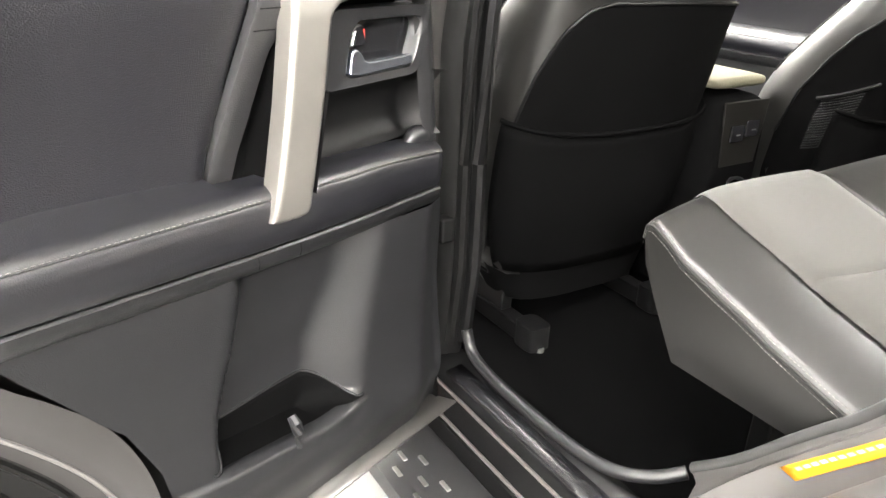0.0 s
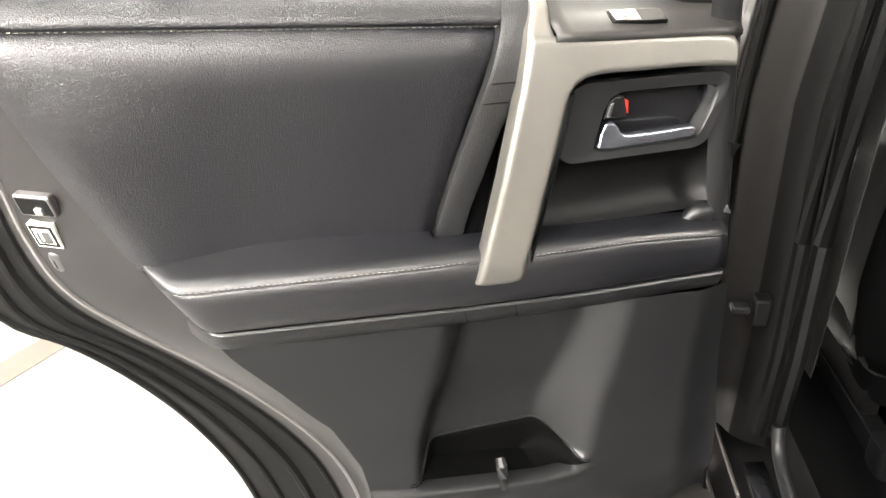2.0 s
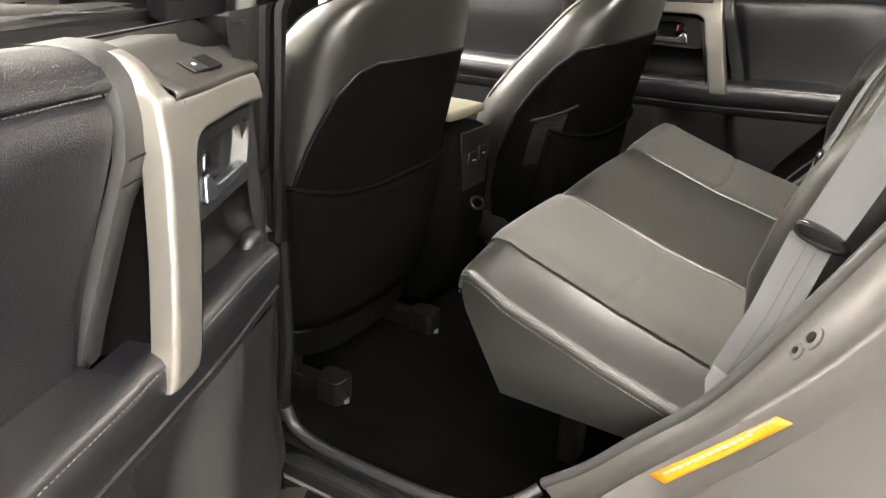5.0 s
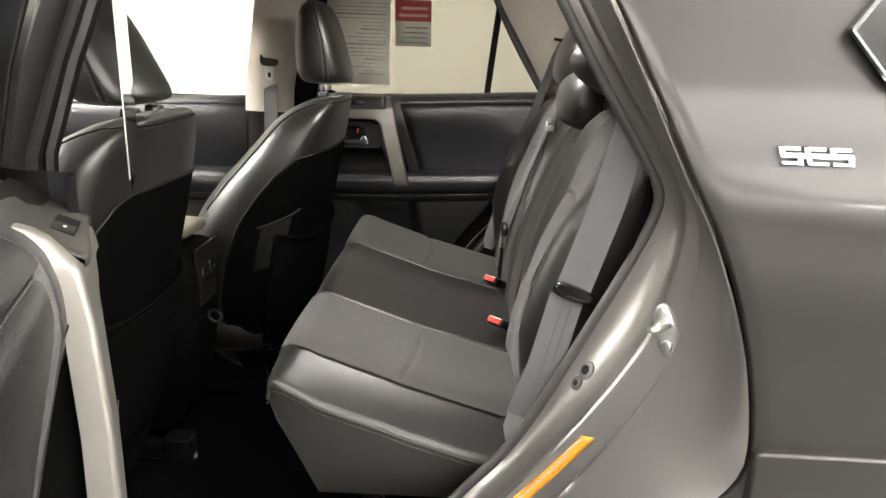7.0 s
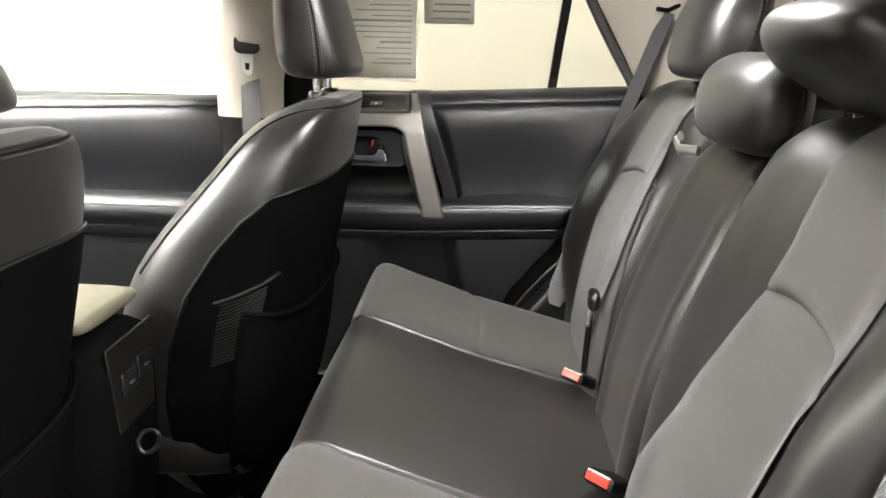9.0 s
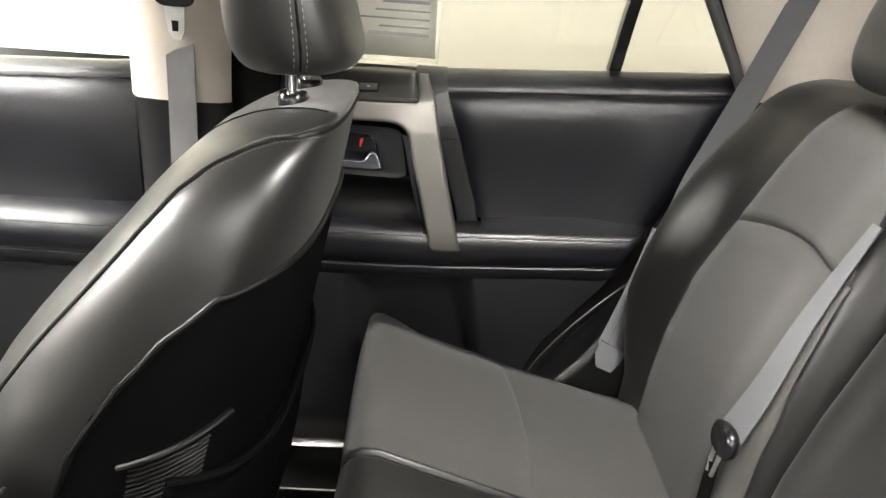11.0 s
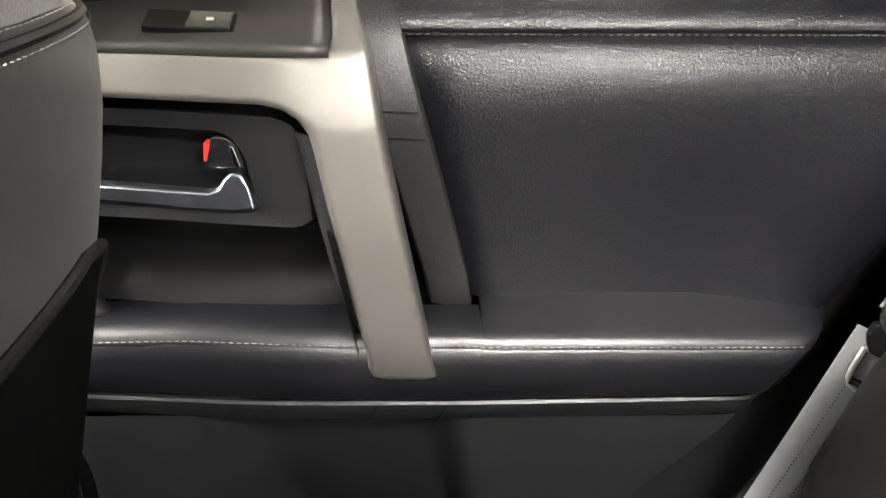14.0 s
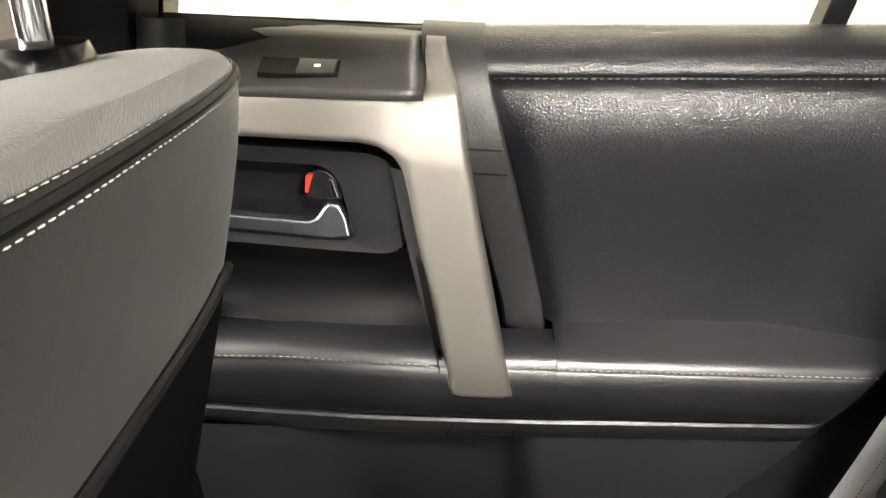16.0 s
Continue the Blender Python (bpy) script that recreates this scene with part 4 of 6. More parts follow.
    zs = sorted(list(np.linspace(0.53, 0.63, 10)) + list(np.linspace(0.633, 0.725, 44)) + list(np.linspace(0.735, 0.91, 16)), reverse=True)
    for z in zs:
        row = []
        for i in range(131):
            u = i / 130
            a, b = edge_y(z) + 0.002, front_y(z) - 0.002
            y = a + (b - a) * u
            top = seam_z(y) - 0.026
            zz = z + (top - 0.91) * smoothstep(0.80, 0.91, z)
            x = 0.709 + 0.010 * smoothstep(0.9, 0.75, z) - 0.006 * smoothstep(0.70, 0.60, z) + 0.016 * smoothstep(0.60, 0.53, z) + 0.020 * smoothstep(-0.10, -0.02, y)
            rear = -0.447 + 0.04 * smoothstep(0.70, 0.90, z)
            fwd = -0.216 + 0.033 * smoothstep(0.66, 0.90, z) - 0.03 * (1 - smoothstep(0.645, 0.68, z)) ** 2
            inside = smoothstep(rear - 0.028, rear + 0.012, y) * (1 - smoothstep(fwd - 0.085 + 0.02 * smoothstep(0.7, 0.9, z), fwd, y))
            above = smoothstep(lip(y) - 0.002, lip(y) + 0.004, z)
            up = 1 - 0.35 * smoothstep(0.74, 0.91, z)
            x += 0.056 * inside * above * up
            # the bin: deeper under the ledge that runs along the back wall
            bin_top = 0.698 + 0.006 * math.sin((y + 0.47) * 9) - 0.075 * smoothstep(-0.30, -0.222, y) - 0.03 * smoothstep(-0.43, -0.49, y)
            wide = smoothstep(-0.492, -0.478, y) * (1 - smoothstep(-0.236, -0.226, y))
            x += 0.004 * wide * above * (1 - smoothstep(bin_top - 0.004, bin_top + 0.002, z))
            x -= 0.007 * (1 - smoothstep(lip(y) - 0.006, lip(y) + 0.002, z)) * smoothstep(0.60, 0.64, z) * (1 - smoothstep(-0.26, -0.20, y))
            row.append((x, y, zz))
        rows.append(row)
    put("lower_panel", sheet(rows), GREY_PLASTIC, "moulded charcoal lower panel with a map pocket", sharp=60)
    # black sheet for shade in the bin, thin tube for its rim's highlight
    def wall_x(y, z):
        fwd = -0.216 + 0.033 * smoothstep(0.66, 0.90, z) - 0.03 * (1 - smoothstep(0.645, 0.68, z)) ** 2
        inside = smoothstep(-0.475, -0.435, y) * (1 - smoothstep(fwd - 0.085 + 0.02 * smoothstep(0.7, 0.9, z), fwd, y))
        return 0.719 - 0.006 * smoothstep(0.70, 0.60, z) + 0.056 * inside
    def rim_z(y):
        return 0.700 + 0.006 * math.sin((y + 0.47) * 9) - 0.052 * smoothstep(-0.310, -0.226, y) ** 1.8 - 0.040 * smoothstep(-0.44, -0.487, y)
    ys = np.linspace(-0.482, -0.226, 46)
    put("pocket_shade", sheet([[(wall_x(y, z) - 0.002 if k else wall_x(y, z) + 0.004, y, z) for y in ys for z in [lip(y) + 0.0065 + (max(lip(y) + 0.008, rim_z(y)) - lip(y) - 0.0065) * u]] for k, u in enumerate(np.linspace(1, 0, 10))] + [[(min(wall_x(y, lip(y)) - 0.003, 0.726), y, lip(y) + 0.0062) for y in ys]]), LINING_SHADE, "black sheet for the shade inside the pocket", sharp=60)
    put("pocket_rim_highlight", tube([(wall_x(y, rim_z(y)) - 0.001, y, max(lip(y) + 0.008, rim_z(y))) for y in ys], 0.0016, 8), GREY_PLASTIC)
    bm = tube([(0.72, -0.358, 0.690), (0.712, -0.358, 0.682), (0.709, -0.357, 0.668), (0.711, -0.356, 0.645)], [0.006, 0.008, 0.007, 0.006], 8)
    put("pocket_divider", bm, GREY_PLASTIC, "small moulded divider in the pocket", bevel=0.0)

    # strip beside the pull, cup behind the bar with its shade in black
    rows, deep = [], []
    for z in [1.2855, 1.2855, 1.284, 1.280, 1.274, 1.266, 1.258, 1.250] + list(np.linspace(1.24, 1.014, 22)):
        a = strip_y(z)
        cut = smoothstep(1.182, 1.150, z)
        wide = 0.050 - 0.013 * math.sqrt(smoothstep(1.185, 1.145, z))
        x = float(np.interp(z, (1.014, 1.10, 1.197, 1.225, 1.245, 1.258, 1.272, 1.280, 1.284, 1.2855), (0.7465, 0.729, 0.7085, 0.7105, 0.7155, 0.722, 0.734, 0.748, 0.763, 0.772)))
        x += 0.028 * (not rows)
        rows.append([(x + 0.012, a - 0.003, z), (x + 0.001, a - 0.001, z), (x - 0.0005, a + 0.003, z), (x, a + wide * 0.35, z), (x + 0.001 * cut, a + wide * 0.65, z), (x + 0.003 * cut, a + wide - 0.003, z), (x + 0.0015 + 0.007 * cut, a + wide, z)])
        if z < 1.19:
            deep.append([(x + 0.001 + 0.007 * cut, a + wide - 0.0005, z), (x + 0.075, a + wide + 0.01, z)])
    rows.append([(x + 0.012, y, z) for x, y, z in rows[-1]])
    # grey plastic of the cup, coloured black for the shadow inside
    put("shaded_cup_wall", sheet(deep), LINING_SHADE)
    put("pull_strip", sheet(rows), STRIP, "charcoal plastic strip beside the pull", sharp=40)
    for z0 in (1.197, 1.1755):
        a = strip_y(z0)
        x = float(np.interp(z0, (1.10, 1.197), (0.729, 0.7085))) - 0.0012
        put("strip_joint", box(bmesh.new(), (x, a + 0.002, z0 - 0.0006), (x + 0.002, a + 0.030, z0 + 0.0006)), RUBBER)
    put("shaded_pull_cup", sheet([[(x, y, z) for y, z in ((-0.345, 1.205), (-0.352, 1.12), (-0.372, 1.03), (-0.385, 1.005))] for x in (0.70, 0.755)] + [[(0.77, y - 0.03, z) for y, z in ((-0.345, 1.205), (-0.352, 1.12), (-0.372, 1.03), (-0.385, 1.005))]]), LINING_SHADE)

    # satin pull bar with its arm along the top
    bar = [(-0.4015, 0.9815), (-0.3985, 0.992), (-0.371, 1.105), (-0.351, 1.190), (-0.343, 1.232), (-0.340, 1.246), (-0.333, 1.260), (-0.329, 1.270), (-0.3265, 1.279), (-0.311, 1.279), (-0.3115, 1.268), (-0.3135, 1.250), (-0.312, 1.2415), (-0.305, 1.2395), (-0.2, 1.2355), (-0.118, 1.2310), (-0.098, 1.2275), (-0.090, 1.216),
           (-0.0915, 1.1945), (-0.15, 1.1985), (-0.262, 1.2015), (-0.279, 1.1990), (-0.291, 1.1925), (-0.2985, 1.182), (-0.303, 1.165), (-0.311, 1.130), (-0.326, 1.072), (-0.338, 1.022), (-0.3425, 1.006), (-0.3445, 0.988), (-0.349, 0.9795), (-0.36, 0.9775), (-0.39, 0.9780)]
    face = lambda y, z: float(np.interp(z, (0.975, 1.0, 1.02, 1.10, 1.19, 1.24, 1.268, 1.28), (0.6785, 0.6755, 0.675, 0.678, 0.6855, 0.695, 0.719, 0.738))) + 0.016 * smoothstep(-0.30, -0.10, y)
    edge = np.array(bar + bar[:1])
    def off_edge(y, z):
        a, d = edge[:-1], edge[1:] - edge[:-1]
        p = np.array((y, z))
        t = np.clip(((p - a) * d).sum(1) / np.maximum((d * d).sum(1), 1e-12), 0, 1)
        return float(np.min(np.linalg.norm(a + d * t[:, None] - p, axis=1)))
    R = 0.0065
    def crest(y, z):
        d = min(R, off_edge(y, z))
        return face(y, z) + R - math.sqrt(max(0, R * R - (R - d) ** 2))
    def cuts(axis, v, keep):
        """Where the outline crosses a level of y (0) or z (1)."""
        found = []
        for p, q in zip(bar, bar[1:] + bar[:1]):
            if (p[axis] - v) * (q[axis] - v) <= 0 and p[axis] != q[axis]:
                c = p[1 - axis] + (q[1 - axis] - p[1 - axis]) * (v - p[axis]) / (q[axis] - p[axis])
                if keep(c):
                    found.append(c)
        return min(found), max(found)
    cols = [0.5 - 0.5 * math.cos(math.pi * k / 23) for k in range(24)]
    joint = -0.2985
    rows = []
    for z in sorted(set([round(q, 4) for q in list(np.linspace(0.978, 0.992, 8)) + list(np.linspace(0.992, 1.242, 44)) + list(np.linspace(1.242, 1.279, 16))])):
        a, c = cuts(1, z, lambda y: True)
        c = min(c, joint)
        rows.append([(crest(a + (c - a) * u, z), a + (c - a) * u, z) for u in cols])
    bm = sheet(rows)
    rows = []
    for y in sorted(set([round(q, 4) for q in [joint] + list(np.linspace(-0.298, -0.255, 16)) + list(np.linspace(-0.255, -0.10, 14)) + list(np.linspace(-0.10, -0.0905, 6))])):
        a, c = cuts(0, y, lambda z: z > 1.16)
        rows.append([(crest(y, a + (c - a) * u), y, a + (c - a) * u) for u in cols])
    sheet(rows, bm)
    rim = bmesh.ops.extrude_edge_only(bm, edges=[e for e in bm.edges if e.is_boundary])
    for v in [g for g in rim["geom"] if isinstance(g, bmesh.types.BMVert)]:
        v.co.x += 0.02
    put("pull_bar", bm, SATIN, "satin silver pull bar", sharp=50)
    line = [(-0.2985, 1.182), (-0.303, 1.165), (-0.311, 1.130), (-0.326, 1.072), (-0.336, 1.032), (-0.341, 1.012)]
    rows = []
    for i, (y, z) in enumerate(line):
        w = 0.011 * min(1, (len(line) - 1 - i) / 1.5)
        rows.append([(face(y, z) + 0.004, y - 0.003, z), (face(y, z) + 0.006, y + 0.25 * w, z), (face(y, z) + 0.013, y + w, z), (face(y, z) + 0.045, y + w + 0.001, z)])
    put("bar_return", sheet(rows), GREY_PLASTIC, sharp=60)


    # switch plate above the arm
    rows = []
    for u in np.linspace(0, 1, 12):
        y = -0.3128 + u * 0.2225
        k = 0.016 * smoothstep(-0.30, -0.10, y)
        d = 0.010 * u
        rows.append([(0.712 + k, y, 1.2345 - d), (0.6945 + k, y, 1.2365 - d), (0.6925 + k, y, 1.2385 - d), (0.6930 + k, y, 1.2440 - d), (0.6965 + k, y, 1.2468 - d), (0.722 + k, y, 1.2590 - d), (0.737 + k, y, 1.2665 - d), (0.748 + k, y, 1.2735 - d * 0.6), (0.758 + k, y, 1.2765 - d * 0.4), (0.78 + k, y, 1.2790)])
    put("switch_plate", sheet(rows), PLATE, "satin charcoal window-switch plate", sharp=60, solid=0.002)
    put("plate_surround", sheet([[(0.748, y, 1.262 - 0.045 * (y + 0.32)), (0.758, y, 1.274 - 0.03 * (y + 0.32)), (0.79, y, 1.2805)] for y in np.linspace(-0.36, -0.08, 10)]), PLASTIC)
    def rel(bm):
        c, s = math.cos(radians(-24)), math.sin(radians(-24))
        for v in bm.verts:
            x, y, z = v.co
            v.co = (0.7205 + c * x + s * z, -0.213 + y, 1.2528 - s * x + c * z)
        return bm
    put("switch_well", rel(box(bmesh.new(), (-0.0115, -0.032, -0.004), (0.0115, 0.032, 0.0012))), RUBBER, bevel=0.001)
    put("switch_rocker", rel(loft([[(a, q, 0.0016) for a, q in ((-0.011, -0.029), (0.011, -0.029), (0.011, 0.002), (-0.011, 0.002))], [(a, q, h) for a, q, h in ((-0.010, -0.028, 0.0032), (0.010, -0.028, 0.0026), (0.010, 0.0, 0.0018), (-0.010, 0.0, 0.0018))]])), GREY_PLASTIC, "grey window switch with a pale mark", bevel=0.001)
    put("switch_mark", rel(box(bmesh.new(), (-0.002, -0.0165, 0.0015), (0.0012, -0.0115, 0.0032))), WHITE)

    # lever plate with its recess
    outer = resample([(-0.300, 1.110), (-0.2905, 1.178), (-0.284, 1.187), (-0.27, 1.1905), (-0.12, 1.188), (-0.094, 1.187), (-0.088, 1.180), (-0.092, 1.15), (-0.108, 1.108), (-0.118, 1.1015), (-0.13, 1.100), (-0.29, 1.1020)], 64, True)
    hole = resample([(-0.256, 1.118), (-0.246, 1.158), (-0.238, 1.171), (-0.226, 1.1755), (-0.12, 1.173), (-0.106, 1.171), (-0.102, 1.165), (-0.106, 1.15), (-0.119, 1.120), (-0.126, 1.1125), (-0.136, 1.111), (-0.248, 1.1125)], 64, True)
    k = lambda y: 0.014 * smoothstep(-0.30, -0.10, y)
    mean = lambda loop, f, c: [(c[0] + (y - c[0]) * f, c[1] + (z - c[1]) * f) for y, z in loop]
    rings = [[(0.735 + k(y), y, z) for y, z in outer], [(0.7075 + k(y), y, z) for y, z in outer], [(0.7045 + k(y), y, z) for y, z in mean(outer, 0.985, (-0.2, 1.145))],
             [(0.7065 + k(y), y, z) for y, z in mean(hole, 1.03, (-0.19, 1.145))], [(0.7095 + k(y), y, z) for y, z in hole], [(0.732 + k(y), y, z) for y, z in mean(hole, 0.95, (-0.19, 1.145))], [(0.736 + k(y), y, z) for y, z in mean(hole, 0.9, (-0.19, 1.145))]]
    put("lever_plate", loft(rings), GREY_PLASTIC, "charcoal plate round the door lever", sharp=40)
    put("recess_lining", slab(mean(hole, 0.935, (-0.19, 1.145)), lambda y, z: 0.7335 + k(y), lambda y, z: 0.738), GLOSS_BLACK)
    lever = [(-0.2555, 1.1165), (-0.2505, 1.134), (-0.245, 1.1435), (-0.236, 1.1445), (-0.230, 1.139), (-0.2265, 1.132), (-0.219, 1.1285), (-0.17, 1.128), (-0.134, 1.1285), (-0.1275, 1.126), (-0.128, 1.118), (-0.134, 1.1145), (-0.24, 1.1135)]
    lv = put("door_lever", slab(lever, lambda y, z: 0.7005 + k(y) + 0.25 * max(0, z - 1.128), lambda y, z: 0.7135 + k(y)), SATIN_CHROME, "chrome inside door lever", bevel=0.003, segments=3)
    lock = [(-0.2475, 1.147), (-0.2415, 1.166), (-0.234, 1.171), (-0.2225, 1.1705), (-0.2165, 1.148), (-0.22, 1.1455)]
    put("lock_lever", slab(lock, lambda y, z: 0.708 + k(y), lambda y, z: 0.722 + k(y)), GLOSS_BLACK, "small black lock lever", bevel=0.003)
    put("lock_edge", slab([(-0.2445, 1.149), (-0.2395, 1.164), (-0.2355, 1.1655), (-0.2385, 1.149)], lambda y, z: 0.7065 + k(y), lambda y, z: 0.712 + k(y)), CHROME, bevel=0.001)
    put("lock_mark", slab([(-0.2215, 1.150), (-0.2222, 1.165), (-0.2155, 1.164), (-0.2148, 1.150)], lambda y, z: 0.7115 + k(y), lambda y, z: 0.722 + k(y)), RED, "red unlocked mark")

    # hollow under the lever plate, with a soft catch at its front end
    rows = []
    for y in np.linspace(-0.338, -0.066, 20):
        b = k(y) + 0.03 * smoothstep(-0.095, -0.066, y) * -1
        rows.append([(x + b, y, z) for x, z in ((0.722, 1.1015), (0.730, 1.098), (0.741, 1.085), (0.748, 1.065), (0.749, 1.045), (0.744, 1.028), (0.735, 1.018), (0.728, 1.012))])
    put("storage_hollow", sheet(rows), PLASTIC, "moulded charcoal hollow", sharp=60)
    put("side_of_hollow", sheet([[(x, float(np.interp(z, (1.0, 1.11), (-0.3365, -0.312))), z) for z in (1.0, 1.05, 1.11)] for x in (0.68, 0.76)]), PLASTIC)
    bump = [(0.730, -0.122 + 0.055 * a, 0.998 + 0.014 * math.sin(math.pi * min(1, a * 1.1))) for a in np.linspace(0, 1, 10)]
    put("catch", tube(bump, [0.004, 0.008, 0.011, 0.013, 0.014, 0.014, 0.013, 0.011, 0.008, 0.004], 12), GREY_PLASTIC, "moulded bump at the front of the hollow")
    # rim under the slanted rear edge, behind the leather
    rim = []
    for z in np.linspace(1.272, 0.915, 24):
        e = edge_y(z)
        rim.append([(0.754, e - 0.001, z), (0.744, e + 0.003, z), (0.737, e + 0.010, z), (0.737, e + 0.040, z)])
    put("rear_rim", sheet(rim), GREY_PLASTIC, "charcoal rim along the rear edge", sharp=60)
    # plain border along the front edge
    rows = []
    for z in np.linspace(1.285, 0.93, 14):
        f = front_y(z)
        rows.append([(0.728 - 0.012 * smoothstep(1.05, 0.99, z), f - 0.036 - 0.004 * smoothstep(1.1, 1.2, z), z), (0.720 - 0.004 * smoothstep(1.05, 0.99, z), f - 0.022, z), (0.722, f - 0.008, z), (0.732, f + 0.001, z), (0.752, f + 0.006, z)])
    put("front_border", sheet(rows), GREY_PLASTIC, sharp=60)

    # window frame, divider and glass, leaning inwards towards the roof
    lean = lambda z: 0.818 - 0.02 * (z - 1.28) - 0.42 * max(0, z - 1.28) ** 1.25
    def post(line, w, name="window_frame", material=GLOSS_BLACK, d=0.045, lab=""):
        rings = []
        for y, z in line:
            x = lean(z)
            rings.append([(x - d * 0.35, y - w / 2, z), (x - d * 0.35, y + w / 2, z), (x + d * 0.65, y + w / 2, z), (x + d * 0.65, y - w / 2, z)])
        return put(name, loft(rings), material, lab, bevel=0.004)
    post([(-0.045, 1.27), (-0.075, 1.40), (-0.115, 1.55), (-0.14, 1.68)], 0.055, lab="black front upright of the window frame")
    post([(-0.925, 1.262), (-0.895, 1.32), (-0.822, 1.455), (-0.742, 1.60), (-0.70, 1.675)], 0.045, lab="black sloping rear window frame")
    post([(-0.657, 1.272), (-0.668, 1.40), (-0.681, 1.55), (-0.69, 1.65)], 0.022, "window_divider", GLOSS_BLACK, 0.03, "black window divider")
    rings = []
    for y in np.linspace(-0.15, -0.655, 8):
        z = 1.69 - 0.02 * ((y + 0.4) / 0.3) ** 2
        x = lean(1.68)
        rings.append([(x - 0.02, y, z - 0.03), (x + 0.03, y, z - 0.03), (x + 0.025, y, z + 0.025), (x - 0.02, y, z + 0.025)])
    put("window_frame", loft(rings), GLOSS_BLACK, "black top rail of the window frame", bevel=0.004)
    zs = np.linspace(1.262, 1.67, 9)
    fy = curve_of([(1.262, -0.06), (1.4, -0.09), (1.55, -0.13), (1.68, -0.155)])
    ry = curve_of([(1.262, -0.652), (1.4, -0.664), (1.55, -0.677), (1.68, -0.688)])
    gl = put("window_pane", sheet([[(lean(z) + 0.012, fy(z) + (ry(z) - fy(z)) * u, z) for u in np.linspace(0, 1, 5)] for z in zs]), TINTED, "tinted window pane")
    gl.visible_shadow = False
    qy = curve_of([(1.262, -0.92), (1.32, -0.89), (1.455, -0.818), (1.6, -0.738), (1.68, -0.70)])
    gl = put("quarter_pane", sheet([[(lean(z) + 0.012, ry(z) - 0.01 + (qy(z) - ry(z) + 0.01) * u, z) for u in np.linspace(0, 1, 5)] for z in zs]), TINTED, "tinted quarter pane")
    gl.visible_shadow = False
    return door


rear_door(1, pose(HINGE_X, HINGE_Y, 0), "closed rear door with black leather panel and silver pull")
rear_door(-1, pose(-HINGE_X, HINGE_Y, 0, 0, 0, -68.25), "wide-open rear door with black leather panel and silver pull")


# ---- seats ----
def blob_ring(cx, cy, z, hw, hd, n=36, power=3.0, tilt=0.0):
    """A rounded-rectangle ring at height z: half width hw in x, half depth hd in y."""
    ring = []
    for k in range(n):
        a = 2 * math.pi * k / n
        c, s = math.cos(a), math.sin(a)
        ring.append((cx + hw * math.copysign(abs(c) ** (2 / power), c), cy + hd * math.copysign(abs(s) ** (2 / power), s), z))
    return ring


def headrest(parent, cx, sections, posts=0.055, post_y=0.0, post_z=None, seams=True, m=None):
    """A padded block through sections of (z, y rear, y front, half width), on two posts."""
    m = m or Matrix()
    def fit(bm):
        for v in bm.verts:
            v.co = m @ v.co
        return bm
    sections = smooth_line(sections, 2)
    tab = [curve_of([(s[0], s[k]) for s in sections]) for k in (1, 2, 3)]
    zs = [s[0] for s in sections]
    at = lambda z: ((tab[0](z) + tab[1](z)) / 2, (tab[1](z) - tab[0](z)) / 2, tab[2](z))
    p = 2.7
    def spot(a, z, grow=0.0):
        yc, hd, hw = at(z)
        c, s = math.cos(a), math.sin(a)
        return (cx + (hw + grow) * math.copysign(abs(c) ** (2 / p), c), yc + (hd + grow) * math.copysign(abs(s) ** (2 / p), s), z)
    n = 48
    pad = part("headrest", fit(loft([[spot(2 * math.pi * k / n, z) for k in range(n)] for z in zs])), SEAT_LEATHER, parent, "padded black leather headrest", sharp=75)
    if seams:
        z0, z1 = sections[0][0], sections[-1][0]
        for mid in (187, 353):
            part("seam_groove", fit(tube([spot(radians(mid + 10 * math.sin((z - z0) / (z1 - z0) * 3)), z, -0.0008) for z in np.linspace(z0 + 0.004, z1 - 0.004, 24)], 0.002, 6)), RUBBER, pad)
            for off in (-4.5, 4.5):
                zz = np.linspace(z0 + 0.004, z1 - 0.004, 30)
                line = [spot(radians(mid + off + 10 * math.sin((z - z0) / (z1 - z0) * 3)), z, 0.0004) for z in zz]
                nor = [(math.cos(radians(mid + off)), math.sin(radians(mid + off)), 0) for z in zz]
                part("stitching", fit(stitches(line, nor, 0.0045, 0.0028, 0.0006)), THREAD, pad, "pale grey double stitching")
    if post_z is not None:
        z0 = sections[0][0]
        for s in (-1, 1):
            part("headrest_post", fit(tube([(cx + s * posts, post_y, post_z - 0.02), (cx + s * posts, post_y + 0.004, z0 + 0.02)], 0.0065, 12, up=(0, 1, 0))), CHROME, parent, "chrome headrest post")
            part("post_sleeve", fit(loft([blob_ring(cx + s * posts, post_y, post_z + z, a, b, 20, 2.4) for z, a, b in ((-0.014, 0.022, 0.017), (0.003, 0.023, 0.018), (0.009, 0.020, 0.0155), (0.010, 0.011, 0.010))])), GLOSS_BLACK, parent, "black plastic post sleeve")
    return pad


